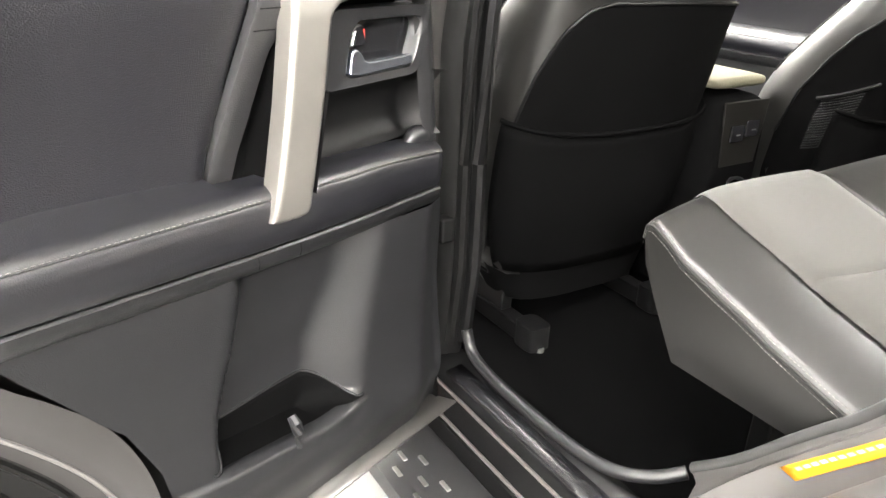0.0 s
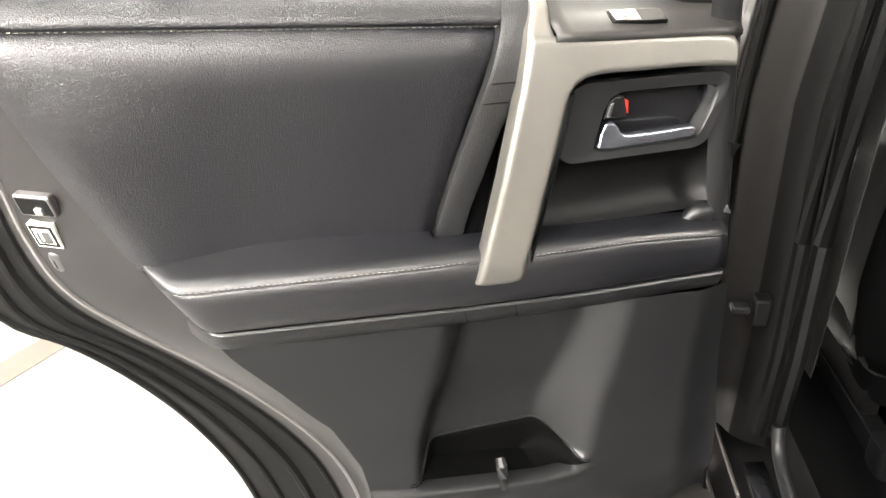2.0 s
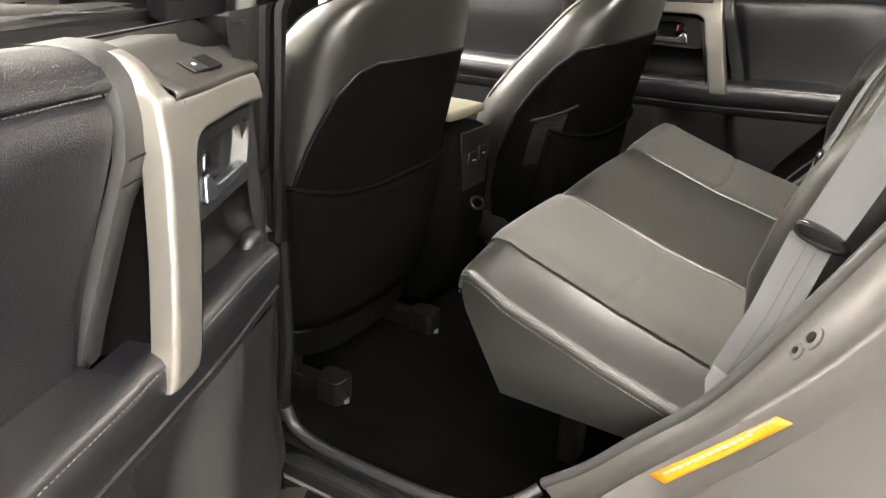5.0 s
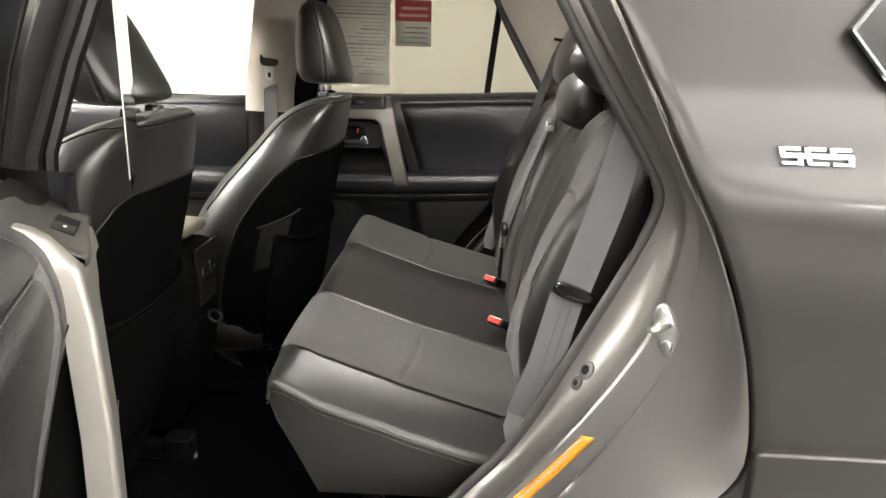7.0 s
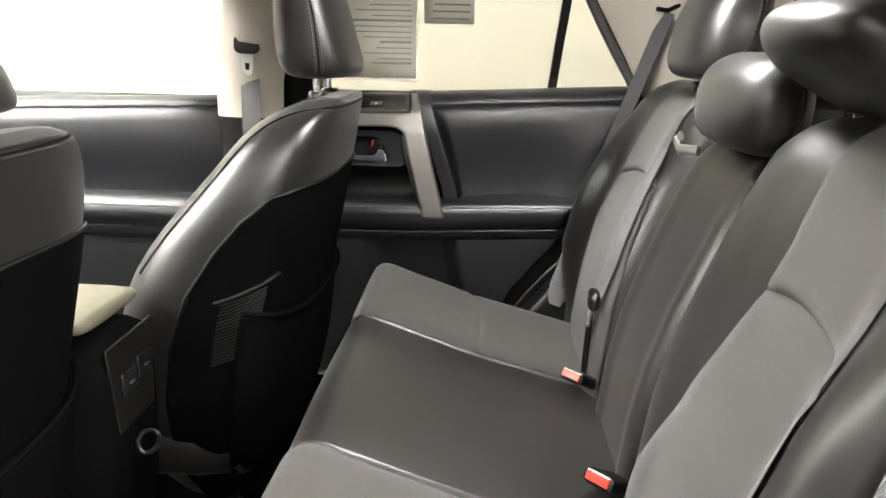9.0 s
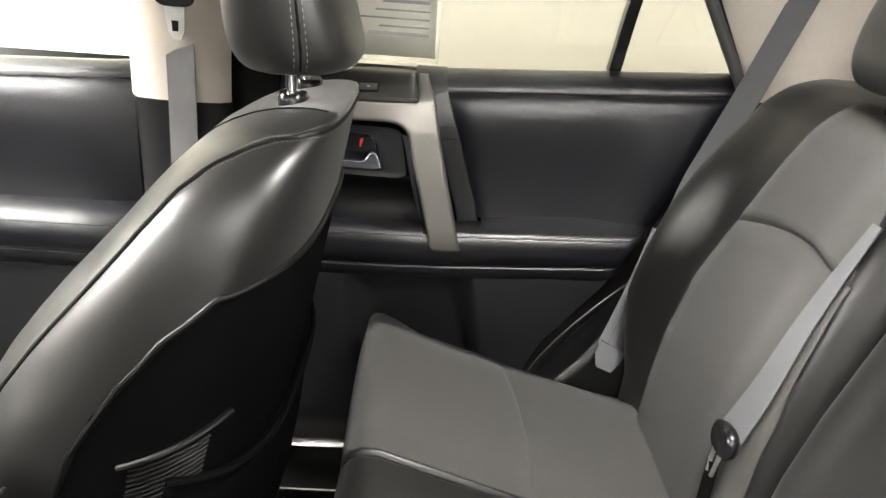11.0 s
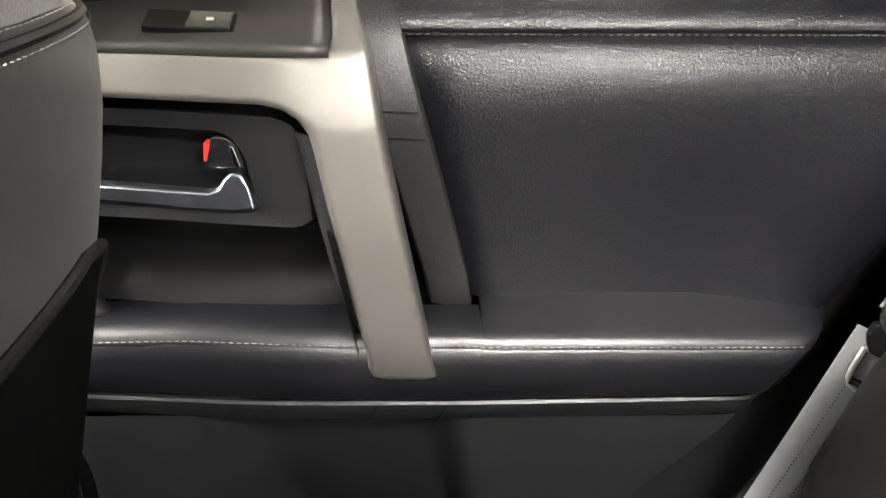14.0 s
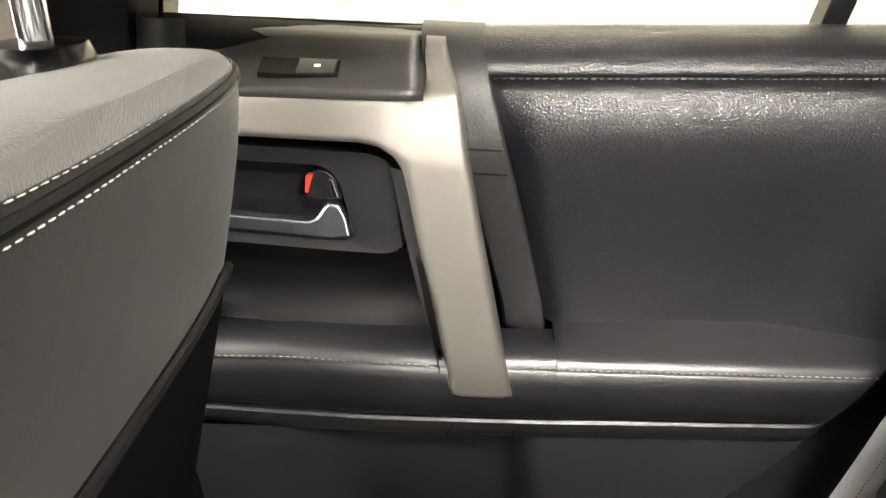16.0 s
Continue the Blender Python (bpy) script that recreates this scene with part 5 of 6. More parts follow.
def front_seat(cx, y0, name_label, nod=0.0):
    """y0 shifts the seat along the car; the backrest leans back."""
    seat = empty("front_seat", pose(cx, y0, 0.42), name_label, "car seat", "front seats")
    F = 0.42
    rear = lambda z: 0.005 + (1.209 - z) * 0.20                       # y of the back face
    half = curve_of([(0.50, 0.20), (0.60, 0.245), (0.75, 0.274), (0.90, 0.284), (1.0, 0.283), (1.08, 0.278), (1.15, 0.268), (1.20, 0.254), (1.23, 0.241), (1.25, 0.227), (1.27, 0.204), (1.283, 0.178), (1.292, 0.148), (1.298, 0.115), (1.302, 0.08), (1.304, 0.045)])
    deep = curve_of([(0.50, 0.100), (0.60, 0.150), (0.75, 0.178), (0.88, 0.180), (0.95, 0.176), (1.0, 0.167), (1.07, 0.146), (1.157, 0.114), (1.21, 0.096), (1.237, 0.086), (1.255, 0.077), (1.27, 0.066), (1.283, 0.053), (1.292, 0.041), (1.298, 0.029), (1.302, 0.018), (1.304, 0.008)])
    p = 3.0
    def spot(a, z, lift=0.0):
        """A point of the backrest's skin: a in degrees (-90 is the back, 180 and 0 the sides)."""
        a = radians(a)
        c, s = math.cos(a), math.sin(a)
        hw, hd = half(z) + lift, deep(z) + lift
        return ((hw) * math.copysign(abs(c) ** (2 / p), c), rear(z) + deep(z) + hd * math.copysign(abs(s) ** (2 / p), s), z - F)
    zs = list(np.linspace(0.50, 1.20, 20)) + [1.215, 1.23, 1.245, 1.257, 1.266, 1.275, 1.283, 1.288, 1.292, 1.295, 1.298, 1.300, 1.3015, 1.303]
    part("backrest", loft([[spot(360 * k / 64, z) for k in range(64)] for z in zs]), SEAT_LEATHER, seat, "black leather backrest", sharp=75)
    # matt lining on the back inside an arched piping that runs down both sides
    inner = [(96, 0.56), (94, 0.80), (91.5, 0.95), (90, 1.04), (86, 1.10), (75, 1.142), (50, 1.155), (0, 1.162)]       # degrees from the middle of the back, height
    outer = [(23, 1.163), (35, 1.150), (46, 1.112), (55, 1.035), (61, 0.94), (68, 0.80), (81, 0.56), (96, 0.56)]
    turn = -1 if cx > 0 else 1
    edge_z = curve_of([(-90 + turn * a, z) for a, z in inner] + [(-90 - turn * a, z) for a, z in outer])
    angles = list(np.linspace(-183, -150, 14)) + list(np.linspace(-146, -34, 22)) + list(np.linspace(-30, 3, 14))
    rows = []
    for u in np.linspace(0, 1, 16):
        rows.append([spot(a, 0.502 + (edge_z(a) - 0.502) * u, 0.0025) for a in angles])
    part("back_lining", sheet(rows), LINING_SHADE, seat, "matt black lining of the backrest", sharp=75)
    part("piping", tube([spot(a, edge_z(a), 0.0025) for a in np.linspace(-183.0, 3.0, 110)], 0.0036, 8), PLASTIC, seat, "raised piping round the backrest lining")
    # map pocket: a soft bag below a hem
    hem = lambda a: 0.925 - 0.035 * math.cos(radians((a + 90) * 1.1)) + 0.02
    rows = []
    for u in np.linspace(0, 1, 12):
        rows.append([spot(a, 0.585 + (hem(a) - 0.585) * u, 0.006 + 0.016 * math.sin(math.pi * (0.12 + 0.85 * u)) * math.cos(radians(a + 90)) ** 0.5) for a in np.linspace(-160, -20, 27)])
    part("map_pocket", sheet(rows), LINING_SHADE, seat, "black map pocket", sharp=75, solid=0.004)
    part("pocket_hem", tube([spot(a, hem(a), 0.013) for a in np.linspace(-160, -20, 40)], 0.005, 8), LINING_SHADE, seat, "hem of the map pocket")
    if turn < 0:
        # ribbed net on the inner side of the passenger's pocket
        net = part("pocket_net", sheet([[spot(a, 0.83 + 0.125 * u + 0.0012 * (a + 172), 0.0052) for a in np.linspace(-172, -146, 8)] for u in np.linspace(0, 1, 8)]), LINING_SHADE, seat, "ribbed black pocket net")
        for k in range(19):
            part("net_rib", tube([spot(a, 0.833 + 0.0065 * k + 0.0012 * (a + 172), 0.0062) for a in np.linspace(-171, -147, 7)], 0.0017, 6), PLASTIC, net)
        part("net_hem", tube([spot(a, 0.958 + 0.0014 * (a + 172), 0.0065) for a in np.linspace(-174, -140, 10)], 0.004, 8), PLASTIC, net)
    # pale panel on top between the headrest posts, edged by a seam
    def crest(x, y):
        """The height of the backrest's top over a place of the plan."""
        for z in np.arange(1.304, 1.20, -0.0002):
            if (abs(x) / half(z)) ** p + (abs(y - rear(z) - deep(z)) / deep(z)) ** p < 1:
                return float(z)
        return 1.20
    wide = curve_of([(0.003, 0.109), (0.038, 0.096), (0.069, 0.078), (0.103, 0.058), (0.128, 0.045), (0.15, 0.040)])
    ys = [0.004, 0.008, 0.013] + list(np.linspace(0.02, 0.15, 22))
    hind = lambda x, z: rear(z) + deep(z) * (1 - max(0.0, 1 - (abs(x) / half(z)) ** p) ** (1 / p))
    rim = lambda x: min(hind(x, z) for z in np.arange(1.290, 1.3035, 0.0005) if half(z) > abs(x)) + 0.0004
    across = [0.107 * u for u in np.linspace(-1, 1, 23)]
    rows = [[(x, hind(x, z) - 0.0013, z - F) for x in across] for z in (1.2930, 1.2942)]
    for f in (0.0, 0.08, 0.2, 0.4, 0.7):
        rows.append([(x, rim(x) * (1 - f) + 0.004 * f - 0.0012 * (1 - f), crest(x, rim(x) * (1 - f) + 0.004 * f) - F + 0.0016) for x in across])
    part("top_panel", sheet(rows + [[(wide(y) * u, y, crest(wide(y) * u, y) - F + 0.0016) for u in np.linspace(-1, 1, 23)] for y in ys]), FABRIC, seat, "grey panel on top of the backrest", sharp=75)
    for u in (-1, 1):
        part("panel_seam", tube([(wide(y) * u, y, crest(wide(y) * u, y) - F + 0.0006) for y in ys], 0.0009, 6), LINING_SHADE, seat)
    # shoulder seam: a welt between two rows of stitches, over the top of the back and down the sides
    one = [(90, 1.286), (130, 1.286), (160, 1.286), (180, 1.283), (190, 1.275), (198, 1.262), (204, 1.237), (208, 1.19), (211, 1.15), (214, 1.09), (218, 0.99)]
    seam = curve_of([(-a, z) for a, z in one] + [(a - 180, z) for a, z in one])
    aa = list(np.linspace(-218, -195, 60)) + list(np.linspace(-194, 14, 130)) + list(np.linspace(15, 38, 60))
    part("seam_welt", tube([spot(a, seam(a), 0.0002) for a in aa], 0.0026, 6), RUBBER, seat)
    seam_line = [Vector(spot(a, seam(a))) for a in aa]
    for d in (-0.0058, 0.0058):
        line, nor = [], []
        for k, a in enumerate(aa):
            way = (seam_line[min(k + 1, len(aa) - 1)] - seam_line[max(k - 1, 0)]).normalized()
            up = (Vector(spot(a, seam(a), 0.004)) - seam_line[k]).normalized()
            slope = Vector(spot(a, seam(a) + 0.002)) - Vector(spot(a, seam(a) - 0.002))
            across = (slope - way * slope.dot(way)).normalized()
            line.append(tuple(seam_line[k] + across * d + up * 0.0004))
            nor.append(tuple(across.cross(way) if across.cross(way).dot(up) > 0 else way.cross(across)))
        part("stitching", stitches(line, nor, 0.0034, 0.0014, 0.00045), THREAD, seat, "pale grey double stitching")
    # nod: how far the headrest is tilted forwards and let down
    pad = [(1.332, 0.025, 0.065, 0.085), (1.335, -0.006, 0.104, 0.112), (1.342, -0.020, 0.116, 0.122), (1.36, -0.023, 0.127, 0.130), (1.40, -0.011, 0.132, 0.134), (1.46, 0.005, 0.132, 0.132),
           (1.51, 0.024, 0.126, 0.124), (1.54, 0.038, 0.116, 0.110), (1.553, 0.054, 0.102, 0.09), (1.557, 0.066, 0.09, 0.06)]
    headrest(seat, 0.0, [(z - F - 0.018 * nod, a + nod * (0.032 + 0.28 * (z - 1.335)), b + nod * (0.032 + 0.28 * (z - 1.335)), w) for z, a, b, w in pad], 0.055, 0.052, 1.299 - F)
    # cushion and foot rails
    rings = []
    for y, top, hw in ((0.16, 0.66, 0.20), (0.18, 0.70, 0.24), (0.26, 0.715, 0.262), (0.40, 0.72, 0.265), (0.55, 0.735, 0.262), (0.64, 0.735, 0.25), (0.67, 0.70, 0.22)):
        rings.append([(hw * c, y, 0.13 + (top - 0.55) * 0.5 * (1 + s)) for c, s in [(math.copysign(abs(math.cos(a)) ** 0.6, math.cos(a)), math.copysign(abs(math.sin(a)) ** 0.6, math.sin(a))) for a in [2 * math.pi * k / 32 for k in range(32)]]])
    part("cushion", loft(rings), SEAT_LEATHER, seat, "black leather seat cushion", sharp=70)
    for s in (-1, 1):
        rail = part("seat_rail", box(bmesh.new(), (s * 0.19 - 0.02, 0.10, 0.003), (s * 0.19 + 0.02, 0.70, 0.045)), PLASTIC, seat, bevel=0.004)
        part("rail_cover", loft([blob_ring(s * 0.19, 0.10, z, 0.030, 0.035, 20, 4) for z in (0.003, 0.05, 0.062)]), PLASTIC, rail, bevel=0.003)
        part("rail_leg", box(bmesh.new(), (s * 0.19 - 0.015, 0.20, 0.045), (s * 0.19 + 0.015, 0.60, 0.14)), PLASTIC, seat, bevel=0.004)
        part("rail_bolt", loft([blob_ring(s * 0.19, 0.068, z, 0.009, 0.009, 12, 2) for z in (0.003, 0.012)]), STEEL, seat)
    return seat


front_seat(-0.372, 0.0, "black leather driver's seat with a map pocket behind", 1.0)
front_seat(0.378, -0.225, "black leather front passenger seat set further back")

# ---- rear bench in three sections ----
cush_top = curve_of([(-0.242, 0.850), (-0.247, 0.870), (-0.256, 0.886), (-0.270, 0.896), (-0.295, 0.895), (-0.36, 0.872), (-0.43, 0.848), (-0.50, 0.824), (-0.60, 0.798), (-0.70, 0.771), (-0.76, 0.762)])
bolster = curve_of([(-0.62, 0.055), (-0.55, 0.052), (-0.45, 0.048), (-0.40, 0.050), (-0.325, 0.053), (-0.285, 0.036), (-0.242, 0.010)])      # how far the outer piping lies under the top
rest_y = curve_of([(0.70, -0.705), (0.80, -0.712), (0.95, -0.728), (1.05, -0.750), (1.14, -0.782), (1.24, -0.820), (1.29, -0.845), (1.32, -0.868), (1.336, -0.890)])


def crown(x, y, x0, x1, soft0, soft1, outer):
    """How far the top of a cushion lies under its highest line at x; outer: the side that slopes down to the piping."""
    drop = 0.0
    if x < x0 + soft0:
        drop = soft0 - math.sqrt(max(0, soft0 ** 2 - (x0 + soft0 - x) ** 2))
    if x > x1 - soft1:
        drop = soft1 - math.sqrt(max(0, soft1 ** 2 - (x - x1 + soft1) ** 2))
    if outer:
        drop += bolster(y) * max(0.0, min(1.0, (abs(x) - 0.50) / 0.15)) ** 1.6
    return drop - 0.006 * math.sin(math.pi * min(1, max(0, (x - x0) / (x1 - x0))))


def bench_cushion(parent, x0, x1, soft0, soft1, outer=0):
    """A cushion between x0 and x1; soft: the rounding at its two sides. The front face slopes back towards the floor."""
    def back_off(y, z):
        return y - max(0, 0.865 - z) * 0.42 * smoothstep(-0.42, -0.26, y)
    fall = lambda x, y: crown(x, y, x0, x1, soft0, soft1, outer)
    xs = [x0 + soft0 * (1 - math.cos(a)) for a in np.linspace(0, math.pi / 2, 9)] + list(np.linspace(x0 + soft0, x1 - soft1, 21))[1:-1] + [x1 - soft1 * (1 - math.cos(a)) for a in np.linspace(math.pi / 2, 0, 9)]
    rings = []
    for y in (-0.242, -0.244, -0.249, -0.258, -0.272, -0.295, -0.33, -0.37, -0.41, -0.45, -0.50, -0.55, -0.60, -0.66, -0.74):
        t = cush_top(y)
        low = 0.65 + 0.12 * smoothstep(-0.249, -0.242, y)
        mid0, mid1 = ((t - fall(x, y)) * 0.5 + low * 0.5 for x in (x0, x1))
        ring = [(x0 + 0.010, back_off(y, low), low), (x0 - 0.006, back_off(y, mid0), mid0)] + [(x, back_off(y, t - fall(x, y)), t - fall(x, y)) for x in xs] + [(x1 + 0.006, back_off(y, mid1), mid1), (x1 - 0.010, back_off(y, low), low)]
        rings.append(ring)
    part("cushion", loft(rings), SEAT_LEATHER, parent, "black leather seat cushion", sharp=70)
    return lambda x, y, lift: (x, back_off(y, cush_top(y) - fall(x, y)), cush_top(y) - fall(x, y) + lift)


def cloth(parent, name, spot, across, along, label):
    """A thin sewn cloth panel over a surface: spot(u, v) gives its points."""
    rows = [[spot(u, v) for u in np.linspace(0, 1, across)] for v in np.linspace(0, 1, along)]
    return part(name, sheet(rows), FABRIC, parent, label, sharp=75)


def backrest(parent, x0, x1, top, thick=0.13):
    """An upright pad between x0 and x1 whose front follows rest_y; returns its front surface."""
    cx, hw, p = (x0 + x1) / 2, (x1 - x0) / 2, 4.0
    lift = top - 1.336
    r = 0.06
    def size(z):
        k = max(0.0, (z - (top - r)) / r)
        inset = r * (1 - math.sqrt(max(0, 1 - min(1, k) ** 2)))
        return hw - inset * 0.9, thick / 2 - inset * 0.45
    def front(x, z, out):
        w, d = size(z)
        u = min(0.999, abs(x - cx) / w)
        swell = smoothstep(0.78, 0.96, z) * (1 - smoothstep(1.12, 1.30, z))
        out_side = (x - cx) * cx > 0 and abs(cx) > 0.01
        wing = (0.012 + (0.040 * swell if out_side else 0.0)) * smoothstep(0.45, 0.80, u) * (1 - smoothstep(0.86, 1.0, u) * 0.8)
        return (x, rest_y(z - lift) - thick / 2 + d * (1 - u ** p) ** (1 / p) + wing + out, z)
    rings = []
    for z in [0.72, 0.80, 0.88, 0.96, 1.04, 1.12, 1.18, 1.23] + [top - r + r * math.sin(a) for a in np.linspace(0, math.pi / 2, 9)]:
        w, d = size(z)
        xs = [cx - w * math.cos(a) for a in np.linspace(0, math.pi, 31)]
        ring = [front(x, z, 0.0) for x in xs] + [(x, rest_y(z - lift) - thick / 2 - d * (1 - min(1, abs(x - cx) / w) ** p) ** (1 / p), z) for x in xs[::-1][1:-1]]
        rings.append(ring)
    part("backrest", loft(rings), SEAT_LEATHER, parent, "black leather backrest", sharp=75)
    return front


for s in (-1, 1):
    seat = empty("rear_seat", pose(0, 0, 0), "black leather rear seat with grey cloth panels", "car seat", "rear bench sections")
    a, b = sorted((s * (0.247 if s < 0 else 0.217), s * 0.650))
    top_of = bench_cushion(seat, a, b, 0.012, 0.012, s)
    mid = lambda x: -0.486 - 0.014 * (1 - ((x - s * 0.39) / 0.14) ** 2)
    xi = lambda y: s * float(np.interp(-y, (0.23, 0.5, 0.72), (0.222, 0.222, 0.224) if s > 0 else (0.252, 0.254, 0.260)))
    xo = lambda y: s * float(np.interp(-y, (0.23, 0.5, 0.72), (0.550, 0.552, 0.560)))
    def pad(u, v, first):
        x = s * (0.27 + 0.31 * u)
        y = -0.2435 + (mid(x) + 0.2435) * v if first else mid(x) + (-0.72 - mid(x)) * v
        x = xi(y) + (xo(y) - xi(y)) * u
        soft = 0.0035 * smoothstep(0, 0.04, min(u, 1 - u)) * smoothstep(0, 0.03, v if not first else 1 - v)
        return top_of(x, y, 0.0038 + soft - 0.0028 * math.exp(-((y - mid(x)) / 0.004) ** 2))
    cloth(seat, "cushion_insert", lambda u, v: pad(u, v, True), 17, 40, "grey cloth seat panel")
    cloth(seat, "cushion_insert", lambda u, v: pad(u, v, False), 17, 40, "grey cloth seat panel")
    # piping and stitches along the outer edge
    line = [top_of(s * 0.6465, y, 0.0) for y in np.linspace(-0.2435, -0.70, 40)]
    line = [(s * 0.6485, y, z - 0.006) for x, y, z in line]
    part("piping", tube(line, 0.0035, 8), SEAT_LEATHER, seat, "raised leather piping")
    for dz, dx in ((0.008, -0.0035), (-0.008, 0.0028)):
        part("stitching", stitches([(s * (0.6485 + dx), y, z + dz) for x, y, z in line], [(s, 0, 0.4)] * 40, 0.0045, 0.0025, 0.0006), THREAD, seat, "pale grey stitching")
    a, b = sorted((s * 0.150, s * 0.640))
    front = backrest(seat, a, b, 1.336)
    inner = curve_of([(0.72, 0.164), (1.0, 0.168), (1.16, 0.18), (1.25, 0.20), (1.33, 0.225)] if s > 0 else [(0.72, 0.185), (0.80, 0.19), (0.87, 0.212), (1.0, 0.285), (1.07, 0.315), (1.16, 0.348), (1.22, 0.352), (1.28, 0.335), (1.33, 0.31)])
    outer = curve_of([(0.72, 0.51), (0.9, 0.545), (1.06, 0.570), (1.19, 0.548), (1.25, 0.525), (1.33, 0.475)] if s < 0 else [(0.72, 0.49), (0.87, 0.498), (1.05, 0.478), (1.18, 0.45), (1.25, 0.435), (1.33, 0.42)])
    cut = lambda u: 1.166 + 0.014 * math.sin(math.pi * u) - 0.02 * u ** 2
    def rest(u, v, first):
        z = 0.74 + (cut(u) - 0.74) * v if first else cut(u) + (1.330 - cut(u)) * v
        x = s * (inner(z) + (outer(z) - inner(z)) * u)
        soft = 0.004 * smoothstep(0, 0.05, min(u, 1 - u)) * smoothstep(0, 0.03, 1 - v if first else v)
        return front(x, z, 0.0042 + soft - 0.003 * math.exp(-((z - cut(u)) / 0.004) ** 2))
    cloth(seat, "backrest_insert", lambda u, v: rest(u, v, True), 19, 30, "grey cloth backrest panel")
    cloth(seat, "backrest_insert", lambda u, v: rest(u, v, False), 19, 20, "grey cloth backrest panel")
    if s > 0:
        headrest(seat, 0.285, [(1.348, -0.905, -0.87, 0.08), (1.352, -0.925, -0.845, 0.105), (1.362, -0.94, -0.830, 0.118), (1.39, -0.952, -0.822, 0.126), (1.44, -0.965, -0.830, 0.127), (1.49, -0.968, -0.850, 0.12), (1.515, -0.965, -0.868, 0.108), (1.528, -0.95, -0.885, 0.085), (1.532, -0.935, -0.90, 0.06)], 0.055, -0.895, 1.334)
    else:       # let down and tipped forwards
        headrest(seat, -0.285, [(1.326, -0.958, -0.938, 0.085), (1.330, -0.966, -0.920, 0.108), (1.345, -0.970, -0.885, 0.120), (1.365, -0.965, -0.845, 0.126), (1.385, -0.955, -0.812, 0.128), (1.405, -0.943, -0.794, 0.128), (1.425, -0.930, -0.788, 0.125), (1.440, -0.915, -0.793, 0.118), (1.450, -0.900, -0.805, 0.105), (1.457, -0.885, -0.825, 0.085), (1.459, -0.87, -0.84, 0.06)], 0.055, -0.915, 1.334)
    for y in (-0.42, -0.64):
        part("support_leg", box(bmesh.new(), (s * 0.45 - 0.03, y - 0.02, 0.421), (s * 0.45 + 0.03, y + 0.02, 0.66)), PLASTIC, seat, bevel=0.006)

seat = empty("rear_seat", pose(0, 0, 0), "plain black leather middle section of the rear bench", "car seat", "rear bench sections")
bench_cushion(seat, -0.2445, 0.2145, 0.012, 0.012)
part("cushion_seam", tube([(-0.205, y, cush_top(y) - 0.001) for y in np.linspace(-0.250, -0.70, 24)], 0.0025, 6), RUBBER, seat)
backrest(seat, -0.147, 0.147, 1.285, 0.15)
headrest(seat, -0.03, [(1.270, -0.89, -0.84, 0.09), (1.275, -0.905, -0.82, 0.11), (1.29, -0.915, -0.803, 0.122), (1.33, -0.92, -0.797, 0.126), (1.365, -0.918, -0.805, 0.121), (1.385, -0.908, -0.82, 0.11), (1.396, -0.895, -0.84, 0.09), (1.40, -0.88, -0.855, 0.07)])
part("pull_loop", tube([(-0.02, -0.80, 1.262), (0.03, -0.785, 1.258), (0.075, -0.79, 1.266), (0.06, -0.795, 1.275)], 0.004, 6, flat=2.0), STEEL, seat, "pale strap loop under the headrest")
part("support_leg", box(bmesh.new(), (-0.05, -0.60, 0.421), (0.05, -0.52, 0.66)), PLASTIC, seat, bevel=0.006)

# ---- centre console ----
con = empty("centre_console", pose(0, 0, 0.42), "dark centre console with a tan padded lid", "console")
rings = []
for y, w, zt, zb in ((0.075, 0.075, 0.915, 0.72), (0.085, 0.088, 0.94, 0.62), (0.11, 0.104, 0.945, 0.50), (0.16, 0.118, 0.945, 0.425), (0.5, 0.118, 0.945, 0.425), (0.6, 0.10, 0.90, 0.425)):
    rings.append([(w * c, y, (zt + zb) / 2 + (zt - zb) / 2 * s - 0.42) for c, s in [(math.copysign(abs(math.cos(a)) ** 0.45, math.cos(a)), math.copysign(abs(math.sin(a)) ** 0.45, math.sin(a))) for a in [2 * math.pi * k / 36 for k in range(36)]]])
part("console_body", loft(rings), LINING_SHADE, con, "black plastic console", sharp=60)
rings = [[(w * c, y, 0.972 + h * s - 0.42) for c, s in [(math.copysign(abs(math.cos(a)) ** 0.5, math.cos(a)), math.copysign(abs(math.sin(a)) ** 0.5, math.sin(a))) for a in [2 * math.pi * k / 32 for k in range(32)]]] for y, w, h in ((0.098, 0.07, 0.004), (0.101, 0.085, 0.010), (0.11, 0.094, 0.0135), (0.15, 0.098, 0.0145), (0.40, 0.098, 0.0145), (0.45, 0.095, 0.012), (0.455, 0.08, 0.006))]
part("console_lid", loft(rings), CONSOLE_TOP, con, "tan padded console lid", sharp=60)
part("rear_panel", loft([[(x, 0.079 + d, z - 0.42) for x, z in ((-0.062, 0.78), (0.062, 0.78), (0.080, 0.935), (-0.080, 0.935))] for d in (0.0, -0.006)]), CONSOLE_BACK, con, "dark brown rear panel with two sockets", bevel=0.003)
for x, z in ((-0.025, 0.86), (0.028, 0.868)):
    sock = part("socket_cap", box(bmesh.new(), (x - 0.023, 0.067, z - 0.020 - 0.42), (x + 0.023, 0.073, z + 0.020 - 0.42)), GLOSS_BLACK, con, bevel=0.003)
    part("socket_mark", box(bmesh.new(), (x - 0.004, 0.0655, z - 0.004 - 0.42), (x + 0.010, 0.068, z - 0.002 - 0.42)), STEEL, sock)
